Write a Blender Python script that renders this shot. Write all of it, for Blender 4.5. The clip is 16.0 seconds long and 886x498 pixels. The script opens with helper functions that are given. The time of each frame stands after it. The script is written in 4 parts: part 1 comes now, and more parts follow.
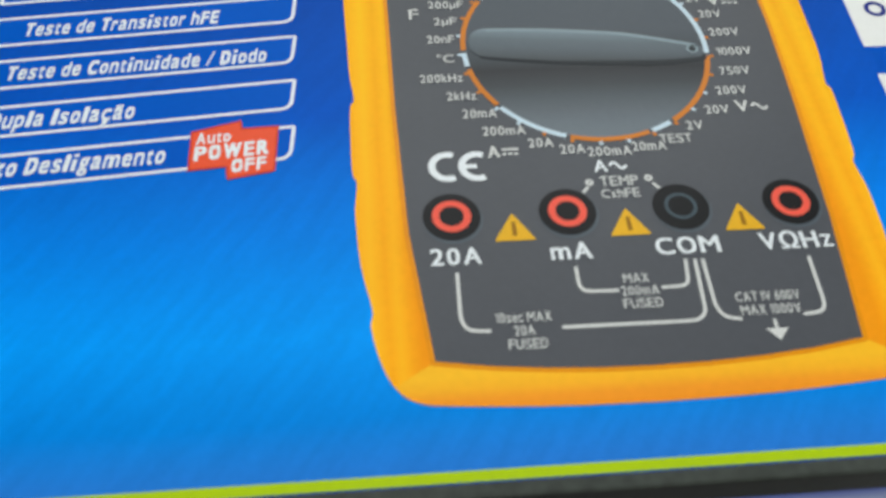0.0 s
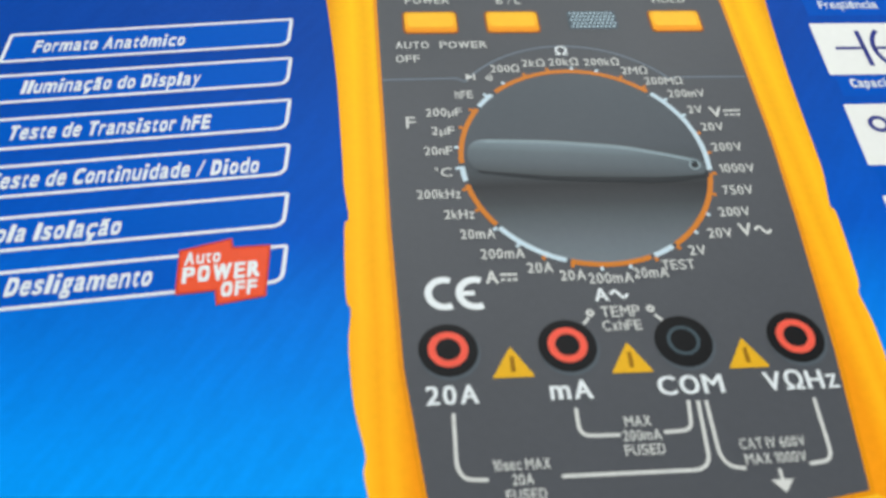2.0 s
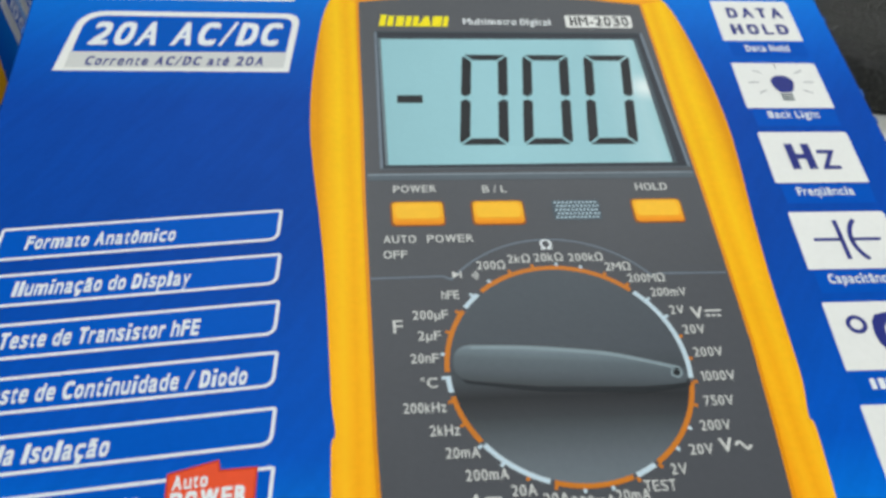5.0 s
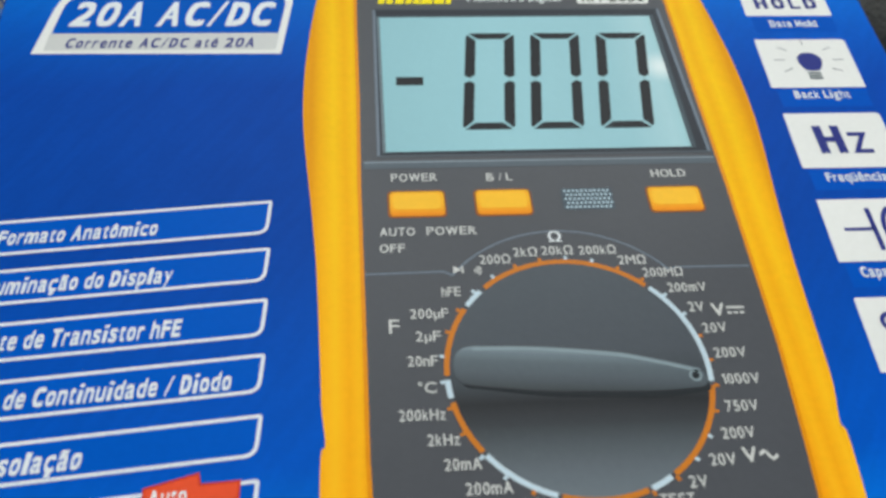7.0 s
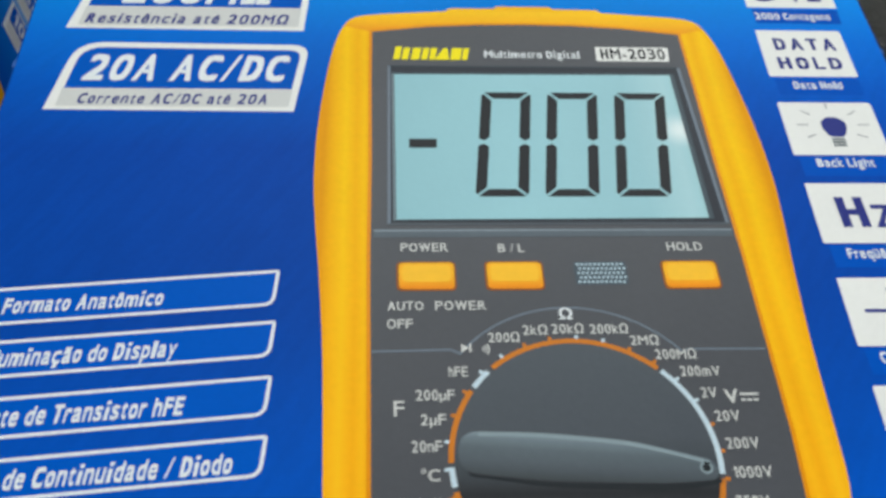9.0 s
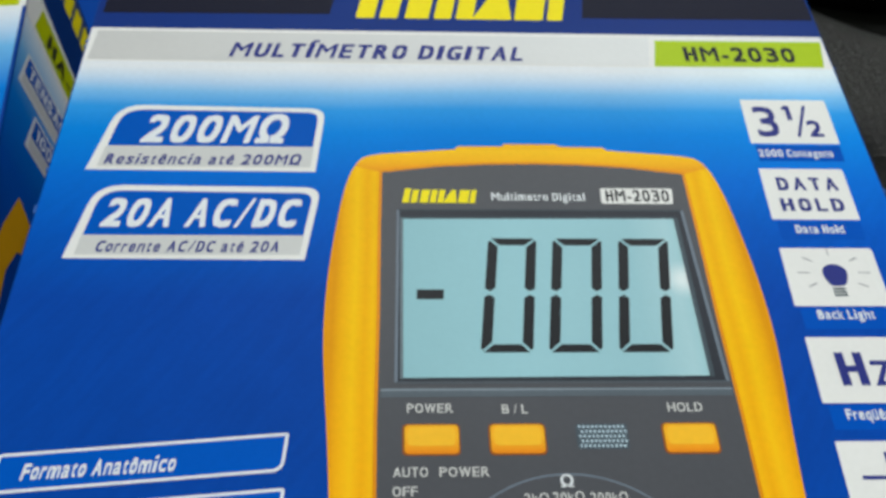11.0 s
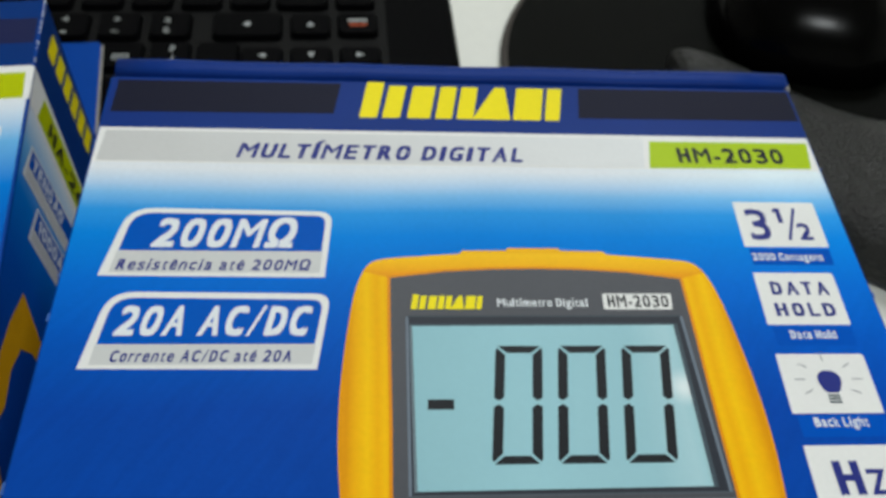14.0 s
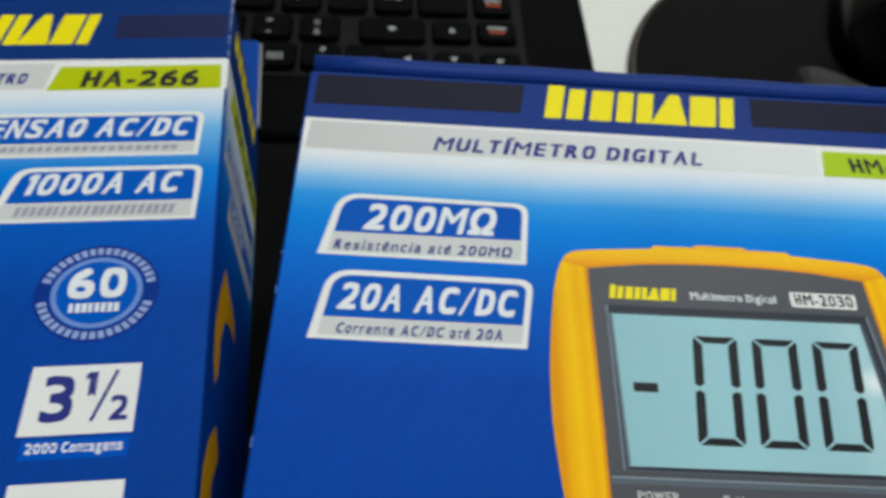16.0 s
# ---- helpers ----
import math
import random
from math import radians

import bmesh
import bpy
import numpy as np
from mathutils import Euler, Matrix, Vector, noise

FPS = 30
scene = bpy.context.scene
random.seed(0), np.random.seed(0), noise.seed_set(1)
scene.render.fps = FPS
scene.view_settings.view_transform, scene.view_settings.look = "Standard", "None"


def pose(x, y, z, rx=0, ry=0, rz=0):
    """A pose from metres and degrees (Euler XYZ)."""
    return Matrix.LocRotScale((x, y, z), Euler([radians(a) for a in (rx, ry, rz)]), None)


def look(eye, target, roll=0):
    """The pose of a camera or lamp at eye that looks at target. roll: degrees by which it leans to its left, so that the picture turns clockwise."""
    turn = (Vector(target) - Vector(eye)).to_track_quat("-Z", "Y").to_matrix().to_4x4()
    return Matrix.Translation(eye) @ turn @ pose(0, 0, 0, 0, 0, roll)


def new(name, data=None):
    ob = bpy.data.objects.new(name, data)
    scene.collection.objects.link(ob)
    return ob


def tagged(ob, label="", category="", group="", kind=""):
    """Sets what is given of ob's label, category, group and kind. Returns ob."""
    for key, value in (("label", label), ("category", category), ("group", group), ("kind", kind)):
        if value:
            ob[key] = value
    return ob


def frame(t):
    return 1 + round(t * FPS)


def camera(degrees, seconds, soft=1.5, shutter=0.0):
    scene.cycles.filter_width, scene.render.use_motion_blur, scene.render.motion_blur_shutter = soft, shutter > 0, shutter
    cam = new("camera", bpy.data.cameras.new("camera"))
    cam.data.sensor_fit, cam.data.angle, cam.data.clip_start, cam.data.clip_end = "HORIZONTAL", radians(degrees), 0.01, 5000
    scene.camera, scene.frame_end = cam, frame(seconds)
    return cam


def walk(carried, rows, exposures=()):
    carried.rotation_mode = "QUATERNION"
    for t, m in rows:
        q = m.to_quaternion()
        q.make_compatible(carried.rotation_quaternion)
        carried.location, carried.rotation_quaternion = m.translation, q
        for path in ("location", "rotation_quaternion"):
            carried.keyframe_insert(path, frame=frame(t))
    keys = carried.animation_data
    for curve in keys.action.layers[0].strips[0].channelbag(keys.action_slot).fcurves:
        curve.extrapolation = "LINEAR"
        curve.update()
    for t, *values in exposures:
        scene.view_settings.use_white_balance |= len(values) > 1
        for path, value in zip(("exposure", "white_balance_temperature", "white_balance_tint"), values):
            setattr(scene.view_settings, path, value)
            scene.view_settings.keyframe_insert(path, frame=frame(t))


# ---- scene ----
import functools

cam = camera(50.0, 16.0, soft=3.1, shutter=0.4)
cam.data.dof.use_dof, cam.data.dof.focus_distance, cam.data.dof.aperture_fstop = True, 0.17, 30.0
PATH = [
    (0, (0.06440, -0.25298, 0.20296), (0.07923, -0.13751, 0.04034), 3.18),
    (0.5, (0.06460, -0.24989, 0.20350), (0.08219, -0.13264, 0.04243), 4.29),
    (1, (0.06447, -0.24597, 0.20497), (0.08236, -0.12806, 0.04441), 4.60),
    (1.5, (0.06415, -0.24065, 0.20755), (0.08203, -0.12399, 0.04608), 4.99),
    (2, (0.06336, -0.23705, 0.20912), (0.08201, -0.11973, 0.04822), 5.64),
    (2.5, (0.06378, -0.23378, 0.21153), (0.08165, -0.11654, 0.05049), 5.25),
    (3, (0.06342, -0.23002, 0.21467), (0.08188, -0.10982, 0.05588), 5.30),
    (3.5, (0.06175, -0.21940, 0.22533), (0.08245, -0.10082, 0.06561), 6.87),
    (4, (0.06085, -0.21705, 0.22689), (0.08284, -0.09430, 0.07053), 7.11),
    (4.5, (0.06199, -0.21677, 0.22849), (0.08421, -0.09405, 0.07213), 7.10),
    (7, (0.06796, -0.20838, 0.21978), (0.08570, -0.08794, 0.06109), 5.26),
    (7.5, (0.06668, -0.20422, 0.21931), (0.08479, -0.08573, 0.05920), 6.06),
    (8, (0.06534, -0.20045, 0.21788), (0.08369, -0.08168, 0.05801), 6.57),
    (8.5, (0.06508, -0.19703, 0.21887), (0.08299, -0.07643, 0.06032), 6.62),
    (9, (0.07046, -0.19643, 0.22557), (0.08352, -0.07666, 0.06593), 4.75),
    (9.5, (0.07599, -0.19797, 0.23502), (0.08571, -0.08100, 0.07308), 3.48),
    (10, (0.07549, -0.19328, 0.24082), (0.08524, -0.07497, 0.07986), 3.66),
    (10.2, (0.07468, -0.18965, 0.24189), (0.08438, -0.07031, 0.08169), 3.74),
    (12.5, (0.07092, -0.17028, 0.24925), (0.08037, -0.04669, 0.09230), 3.69),
    (13, (0.07094, -0.16957, 0.25217), (0.08074, -0.04500, 0.09602), 3.83),
    (13.5, (0.06880, -0.16873, 0.25594), (0.08105, -0.04386, 0.10019), 4.61),
    (14, (0.06333, -0.16910, 0.25743), (0.07984, -0.04217, 0.10375), 6.08),
    (14.5, (0.05946, -0.16859, 0.25840), (0.07477, -0.04092, 0.10522), 5.80),
    (15, (0.05057, -0.17344, 0.25761), (0.06579, -0.04571, 0.10447), 6.30),
    (15.5, (0.04244, -0.17723, 0.25909), (0.05346, -0.04858, 0.10635), 5.71),
    (16, (0.02776, -0.18072, 0.26133), (0.03554, -0.05139, 0.10898), 5.57),
]
walk(cam, [(t, look(eye, target, roll)) for t, eye, target, roll in PATH],
     exposures=[(0.0, 0.2), (1.5, 0.29), (3.0, 0.36), (4.5, 0.18), (7.0, 0.15), (10.0, 0.12), (12.5, -0.03), (13.0, -0.05), (14.5, 0.03), (16.0, 0.02)])

# ---- light ----
world = bpy.data.worlds.new("world")
scene.world = world
world.use_nodes = True
world.node_tree.nodes["Background"].inputs["Color"].default_value = (0.8, 0.88, 1.0, 1)
world.node_tree.nodes["Background"].inputs["Strength"].default_value = 0.08


def area_lamp(name, eye, target, sx, sy, power, colour):
    data = bpy.data.lights.new(name, "AREA")
    data.shape, data.size, data.size_y = "RECTANGLE", sx, sy
    data.energy, data.color = power, colour
    ob = new(name, data)
    ob.matrix_basis = look(eye, target)
    return ob


LAMP_Z = 1.78
# ceiling panels out of view; the third, behind the viewer, is added fill
LAMPS = [(0.0, 1.25), (0.76, 1.4), (0.5, -0.8)]
for lx, ly in LAMPS:
    area_lamp("unseen_panel_lamp", (lx, ly, LAMP_Z - 0.035), (lx, ly + 0.0001, 0), 0.3, 0.3, 14.6, (0.945, 1.0, 1.005))

# ---- materials ----


def lin(v):
    v /= 255.0
    return v / 12.92 if v <= 0.04045 else ((v + 0.055) / 1.055) ** 2.4


def rgb(r, g, b):
    return (lin(r), lin(g), lin(b), 1.0)


def node_mat(name):
    m = bpy.data.materials.new(name)
    m.use_nodes = True
    return m, m.node_tree, m.node_tree.nodes["Principled BSDF"]


def speckle(nt, bsdf, colour_socket, colour, amount, scale, bump, bump_scale, island=False):
    """Two scales of tone change over a base colour, and a fine relief."""
    co = nt.nodes.new("ShaderNodeTexCoord")
    fine, broad = nt.nodes.new("ShaderNodeTexNoise"), nt.nodes.new("ShaderNodeTexNoise")
    fine.inputs["Scale"].default_value, broad.inputs["Scale"].default_value = scale, scale / 18
    fine.inputs["Detail"].default_value = 3
    for n in (fine, broad):
        nt.links.new(co.outputs["Object"], n.inputs["Vector"])
    add = nt.nodes.new("ShaderNodeMath")
    add.operation = "ADD"
    nt.links.new(fine.outputs["Fac"], add.inputs[0])
    nt.links.new(broad.outputs["Fac"], add.inputs[1])
    rng = nt.nodes.new("ShaderNodeMapRange")
    rng.inputs["From Min"].default_value, rng.inputs["From Max"].default_value = 0.6, 1.4
    rng.inputs["To Min"].default_value, rng.inputs["To Max"].default_value = 1 - amount, 1 + amount
    nt.links.new(add.outputs[0], rng.inputs["Value"])
    mul = nt.nodes.new("ShaderNodeMix")
    mul.data_type, mul.blend_type = "RGBA", "MULTIPLY"
    mul.inputs[0].default_value = 1
    if colour_socket:
        nt.links.new(colour_socket, mul.inputs[6])
    else:
        mul.inputs[6].default_value = colour
    nt.links.new(rng.outputs["Result"], mul.inputs[7])
    nt.links.new(mul.outputs[2], bsdf.inputs["Base Color"])
    if bump:
        tex = nt.nodes.new("ShaderNodeTexNoise")
        tex.inputs["Scale"].default_value, tex.inputs["Detail"].default_value = bump_scale, 4
        nt.links.new(co.outputs["Object"], tex.inputs["Vector"])
        bmp = nt.nodes.new("ShaderNodeBump")
        bmp.inputs["Strength"].default_value, bmp.inputs["Distance"].default_value = bump, 0.0004
        nt.links.new(tex.outputs["Fac"], bmp.inputs["Height"])
        nt.links.new(bmp.outputs["Normal"], bsdf.inputs["Normal"])


def plain(name, colour, rough=0.4, amount=0.05, scale=900, bump=0.1, bump_scale=700, spec=0.08, metal=0.0):
    m, nt, b = node_mat(name)
    b.inputs["Roughness"].default_value, b.inputs["Metallic"].default_value = rough, metal
    b.inputs["Specular IOR Level"].default_value = spec
    speckle(nt, b, None, colour, amount, scale, bump, bump_scale)
    return m


def ramp_mat(name, axis, lo, hi, stops, rough=0.45, amount=0.05, centre=None, spec=0.08, bump=0.1, wave=0.0, streak=0.0):
    """Print that runs through stops [(place in mm, colour)] along one axis of the thing, or by the distance from a centre line."""
    m, nt, b = node_mat(name)
    b.inputs["Roughness"].default_value, b.inputs["Specular IOR Level"].default_value = rough, spec
    co, sep = nt.nodes.new("ShaderNodeTexCoord"), nt.nodes.new("ShaderNodeSeparateXYZ")
    nt.links.new(co.outputs["Object"], sep.inputs[0])
    val = sep.outputs[axis]
    if centre is not None:
        sub, ab = nt.nodes.new("ShaderNodeMath"), nt.nodes.new("ShaderNodeMath")
        sub.operation, ab.operation = "SUBTRACT", "ABSOLUTE"
        sub.inputs[1].default_value = centre / 1000
        nt.links.new(val, sub.inputs[0])
        nt.links.new(sub.outputs[0], ab.inputs[0])
        val = ab.outputs[0]
    if wave:
        nz, mad = nt.nodes.new("ShaderNodeTexNoise"), nt.nodes.new("ShaderNodeMath")
        nz.inputs["Scale"].default_value = 14
        nt.links.new(co.outputs["Object"], nz.inputs["Vector"])
        mad.operation = "MULTIPLY_ADD"
        mad.inputs[1].default_value = wave / 1000
        nt.links.new(nz.outputs["Fac"], mad.inputs[0])
        nt.links.new(val, mad.inputs[2])
        val = mad.outputs[0]
    rng, ramp = nt.nodes.new("ShaderNodeMapRange"), nt.nodes.new("ShaderNodeValToRGB")
    rng.inputs["From Min"].default_value, rng.inputs["From Max"].default_value = lo / 1000, hi / 1000
    nt.links.new(val, rng.inputs["Value"])
    nt.links.new(rng.outputs["Result"], ramp.inputs["Fac"])
    el = ramp.color_ramp.elements
    for k, (place, colour) in enumerate(stops):
        e = el[k] if k < 2 else el.new(0.5)
        e.position, e.color = (place - lo) / (hi - lo), colour
    for k, (place, colour) in enumerate(sorted(stops, key=lambda s: s[0])):
        el[k].position, el[k].color = (place - lo) / (hi - lo), colour
    colour = ramp.outputs["Color"]
    if streak:
        # short slanting streaks of lighter and darker tone
        mp, nz, sr, mx = (nt.nodes.new("ShaderNode" + k) for k in ("Mapping", "TexNoise", "MapRange", "Mix"))
        turn = nt.nodes.new("ShaderNodeMapping")
        turn.inputs["Rotation"].default_value = (0, 0, radians(34))
        mp.inputs["Scale"].default_value = (1.0, 0.16, 1.0)
        nz.inputs["Scale"].default_value, nz.inputs["Detail"].default_value = 620, 2
        nt.links.new(co.outputs["Object"], turn.inputs["Vector"])
        nt.links.new(turn.outputs["Vector"], mp.inputs["Vector"])
        nt.links.new(mp.outputs["Vector"], nz.inputs["Vector"])
        sr.inputs["From Min"].default_value, sr.inputs["From Max"].default_value = 0.32, 0.68
        sr.inputs["To Min"].default_value, sr.inputs["To Max"].default_value = 1 - streak, 1 + streak
        nt.links.new(nz.outputs["Fac"], sr.inputs["Value"])
        mx.data_type, mx.blend_type = "RGBA", "MULTIPLY"
        # the pale head of the print is smooth
        ys, fade = nt.nodes.new("ShaderNodeSeparateXYZ"), nt.nodes.new("ShaderNodeMapRange")
        nt.links.new(co.outputs["Object"], ys.inputs[0])
        nt.links.new(ys.outputs[1], fade.inputs["Value"])
        fade.inputs["From Min"].default_value, fade.inputs["From Max"].default_value = -0.035, -0.065
        nt.links.new(fade.outputs["Result"], mx.inputs[0])
        nt.links.new(colour, mx.inputs[6])
        nt.links.new(sr.outputs["Result"], mx.inputs[7])
        colour = mx.outputs[2]
    speckle(nt, b, colour, None, amount, 900, bump, 700)
    return m


NAVY = plain("navy_print", rgb(18, 51, 126), spec=0.05)
CLAMP_NAVY = plain("clamp_navy_print", rgb(12, 52, 118), spec=0.03)
CLAMP_LIME = plain("clamp_lime_print", rgb(180, 192, 8), spec=0.04)
# the greyer stop at -213 is sheen at the foot mixed into the print blue
FACE_STOPS = [(-213, rgb(52, 112, 200)), (-200, rgb(0, 130, 222)), (-188, rgb(0, 148, 244)), (-172, rgb(0, 126, 228)),
              (-150, rgb(0, 84, 190)), (-110, rgb(6, 68, 162)), (-74, rgb(6, 69, 166)), (-58, rgb(0, 86, 188)), (-44, rgb(0, 106, 208)),
              (-31, rgb(0, 130, 222)), (-24, rgb(46, 150, 226)), (-19, rgb(124, 186, 234)), (-14.5, rgb(196, 217, 238)), (-11, rgb(226, 231, 237))]
BLUE = ramp_mat("blue_print", 1, -213, 0, FACE_STOPS, wave=4, spec=0.035, streak=0.045)
WHITE = plain("white_print", rgb(232, 232, 230), 0.4, 0.03)
GREY = plain("grey_print", rgb(206, 207, 206), 0.4, 0.03)
LIME = plain("lime_print", rgb(170, 198, 20))
YELLOW = plain("yellow_print", rgb(244, 226, 10))
INDIGO = plain("indigo_ink", rgb(46, 54, 130))
LABEL_BLUE = plain("label_blue_print", rgb(0, 86, 186), spec=0.025)
FEATURE_BLUE = plain("feature_blue_print", rgb(0, 86, 190), spec=0.025)
CAPTION_BLUE = plain("caption_blue_print", rgb(2, 82, 186), spec=0.025)
RED = plain("red_print", rgb(232, 84, 48))
CLAMP_STRIPE = plain("dark_navy_stripe_print", rgb(26, 32, 74), 0.5)
BARDARK = plain("dark_stripe_print", rgb(20, 22, 42), 0.5, spec=0.07)
ORANGE = ramp_mat("orange_print", 0, 28, 45, [(28, rgb(236, 160, 8)), (31.8, rgb(238, 160, 6)), (33.2, rgb(244, 174, 8)), (34.6, rgb(250, 192, 12)), (36.0, rgb(246, 178, 8)), (38.0, rgb(252, 198, 14)), (40.2, rgb(246, 180, 10)), (42, rgb(230, 154, 10))], centre=100.5, wave=3, spec=0.05)


def tint_along(m, axis, lo, hi, low_colour):
    """Multiplies a ramp print by a colour that comes in from hi on and is full at lo."""
    nt = m.node_tree
    ramp = next(n for n in nt.nodes if n.type == "VALTORGB")
    link = ramp.outputs["Color"].links[0]
    target = link.to_socket
    co, sep, rng, mix = (nt.nodes.new("ShaderNode" + k) for k in ("TexCoord", "SeparateXYZ", "MapRange", "Mix"))
    nt.links.new(co.outputs["Object"], sep.inputs[0])
    nt.links.new(sep.outputs[axis], rng.inputs["Value"])
    rng.inputs["From Min"].default_value, rng.inputs["From Max"].default_value = hi / 1000, lo / 1000
    mix.data_type, mix.blend_type = "RGBA", "MULTIPLY"
    nt.links.new(rng.outputs["Result"], mix.inputs[0])
    nt.links.new(ramp.outputs["Color"], mix.inputs[6])
    mix.inputs[7].default_value = low_colour
    nt.links.new(mix.outputs[2], target)


tint_along(ORANGE, 1, -170, -85, (1.06, 0.88, 3.4, 1))
# puts glare on the right of the card into the print colour
tint_along(BLUE, 0, 160, 120, (1, 1.09, 1.1, 1))
ORANGE_EDGE = plain("orange_shade_print", rgb(228, 142, 12))
PANEL = plain("charcoal_print", rgb(77, 79, 85), 0.42, 0.05, spec=0.14)
PANEL_RIM = plain("grey_line_print", rgb(112, 124, 138))
LCD_RIM = plain("dark_rim_print", rgb(50, 54, 62))
LCD = ramp_mat("screen_print", 0, 70, 130, [(70, rgb(146, 192, 202)), (95, rgb(156, 202, 212)), (118, rgb(154, 198, 208)), (126, rgb(170, 208, 216)), (130, rgb(156, 200, 208))], amount=0.02)


def gleam(m, x, y, r, colour):
    """A round printed gleam that fades out from its centre, in a print that runs along one axis."""
    nt = m.node_tree
    ramp = next(n for n in nt.nodes if n.type == "VALTORGB")
    target = ramp.outputs["Color"].links[0].to_socket
    co, dist, rng, mix = (nt.nodes.new("ShaderNode" + k) for k in ("TexCoord", "VectorMath", "MapRange", "Mix"))
    dist.operation, rng.interpolation_type = "DISTANCE", "SMOOTHSTEP"
    dist.inputs[1].default_value = (x / 1000, y / 1000, 0.0748)
    rng.inputs["From Min"].default_value, rng.inputs["From Max"].default_value = r / 1000, 0.0
    mix.data_type, mix.inputs[7].default_value = "RGBA", colour
    nt.links.new(co.outputs["Object"], dist.inputs[0])
    nt.links.new(dist.outputs["Value"], rng.inputs["Value"])
    nt.links.new(rng.outputs["Result"], mix.inputs[0])
    nt.links.new(ramp.outputs["Color"], mix.inputs[6])
    nt.links.new(mix.outputs[2], target)


gleam(LCD, 127.4, -72.2, 5.0, rgb(226, 238, 240))
INK = plain("black_ink", rgb(34, 36, 40))
KNOB = ramp_mat("knob_print", 1, -160, -117, [(-160, rgb(112, 122, 130)), (-154, rgb(98, 106, 114)), (-150, rgb(80, 87, 93)), (-146.5, rgb(56, 60, 65)), (-143, rgb(36, 38, 42)), (-140, rgb(60, 66, 72)), (-134, rgb(74, 80, 88)), (-117, rgb(78, 85, 93))], wave=2, spec=0.16)
HANDLE = ramp_mat("knob_handle_print", 1, -5, 5, [(-4.0, rgb(50, 55, 59)), (-2.8, rgb(66, 73, 79)), (-1, rgb(80, 89, 97)), (1.0, rgb(88, 99, 107)), (2.4, rgb(106, 119, 128)), (3.2, rgb(128, 143, 151)), (3.9, rgb(90, 100, 107))], spec=0.2)
HANDLE_LIGHT = plain("knob_glint_print", rgb(138, 154, 161))
HANDLE_SHADE = plain("knob_shade_print", rgb(42, 46, 50))
AMBER = plain("amber_ring_print", rgb(204, 122, 40))
PALE = plain("pale_ring_print", rgb(196, 214, 226))
LETTER = plain("letter_white_print", rgb(228, 232, 236), 0.4, 0.03)
DIM = plain("dim_letter_print", rgb(210, 210, 208), 0.4, 0.03)
BUTTON = ramp_mat("button_print", 1, -108.6, -102.6, [(-108.6, rgb(236, 132, 20)), (-107.4, rgb(246, 160, 26)), (-105, rgb(250, 184, 38)), (-102.6, rgb(244, 166, 28))])
BUTTON_LIGHT = plain("button_light_print", rgb(252, 192, 46))
JACK_DARK = plain("jack_black_print", rgb(24, 24, 26))
JACK_RIM = plain("jack_rim_print", rgb(84, 92, 100))
JACK_RED = plain("jack_red_print", rgb(236, 92, 74))
JACK_GREY = plain("jack_grey_print", rgb(70, 84, 92))
WARN = plain("warning_yellow_print", rgb(226, 172, 34))
BUZZ = plain("grille_print", rgb(176, 198, 210))
CARD = plain("raw_card_edge", rgb(150, 146, 138), 0.9, 0.15, 1500, 0.4, 900)
CARD_WORN = plain("worn_dark_edge", rgb(66, 70, 66), 0.8, 0.35, 500, 0.4, 900)
END_BLACK = plain("plain_black", rgb(14, 14, 16), 0.5)
END_BLUE = ramp_mat("end_face_print", 2, 20, 75, [(20, rgb(200, 205, 225)), (62, rgb(190, 198, 226)), (68, rgb(60, 84, 180)), (75, rgb(40, 66, 160))])
SIDE_BLUE = plain("side_blue_print", rgb(8, 64, 148), spec=0.03)
PLASTIC = plain("black_laptop_plastic", rgb(7, 7, 8), 0.6, 0.2, 600, 0.3, 2600, 0.018)
KEYCAP = plain("black_key_plastic", rgb(6, 6, 7), 0.55, 0.2, 700, 0.15, 2000, 0.016)
LEGEND = plain("key_legend_paint", rgb(165, 168, 168), 0.6)
LEGEND_RED = plain("key_legend_orange_paint", rgb(170, 80, 50), 0.6)
DESK = plain("white_laminate", rgb(226, 226, 218), 0.45, 0.03, 200, 0.05, 400)
LEATHER = plain("black_pad_vinyl", rgb(7, 7, 7), 0.75, 0.3, 500, 0.4, 900, 0.05)
RUBBER = plain("mousepad_black_fabric", rgb(7, 8, 6), 0.6, 0.3, 1400, 0.6, 1500, 0.04)
GEL = plain("wrist_rest_vinyl", rgb(11, 12, 11), 0.3, 0.5, 900, 1.0, 560, 0.5)
for node in GEL.node_tree.nodes:
    if node.type == "BUMP":
        node.inputs["Distance"].default_value = 0.0022
GLOSS = plain("mouse_gloss_black", rgb(4, 4, 4), 0.2, 0.1, 300, 0.0, 300)
WALL = plain("wall_paint", rgb(214, 212, 205), 0.8, 0.03, 6, 0.05, 60)
FLOOR = plain("floor_tile_grey", rgb(150, 148, 142), 0.5, 0.08, 8, 0.05, 40)
METAL = plain("desk_leg_steel", rgb(90, 90, 92), 0.4, 0.05, 60, 0.05, 60, metal=1.0)

# ---- mesh helpers, in millimetres ----
MM = 0.001


def part(name, bm, material, parent, label="", smooth=False):
    me = bpy.data.meshes.new(name)
    bm.to_mesh(me)
    bm.free()
    if smooth:
        for p in me.polygons:
            p.use_smooth = True
    me.materials.append(material)
    ob = new(name, me)
    ob.parent = parent
    if label:
        tagged(ob, label)
    return ob


def thing(name, label, category, m=None, group="", kind=""):
    ob = new(name)
    ob.empty_display_size = 0.02
    if m is not None:
        ob.matrix_basis = m
    return tagged(ob, label, category, group, kind)


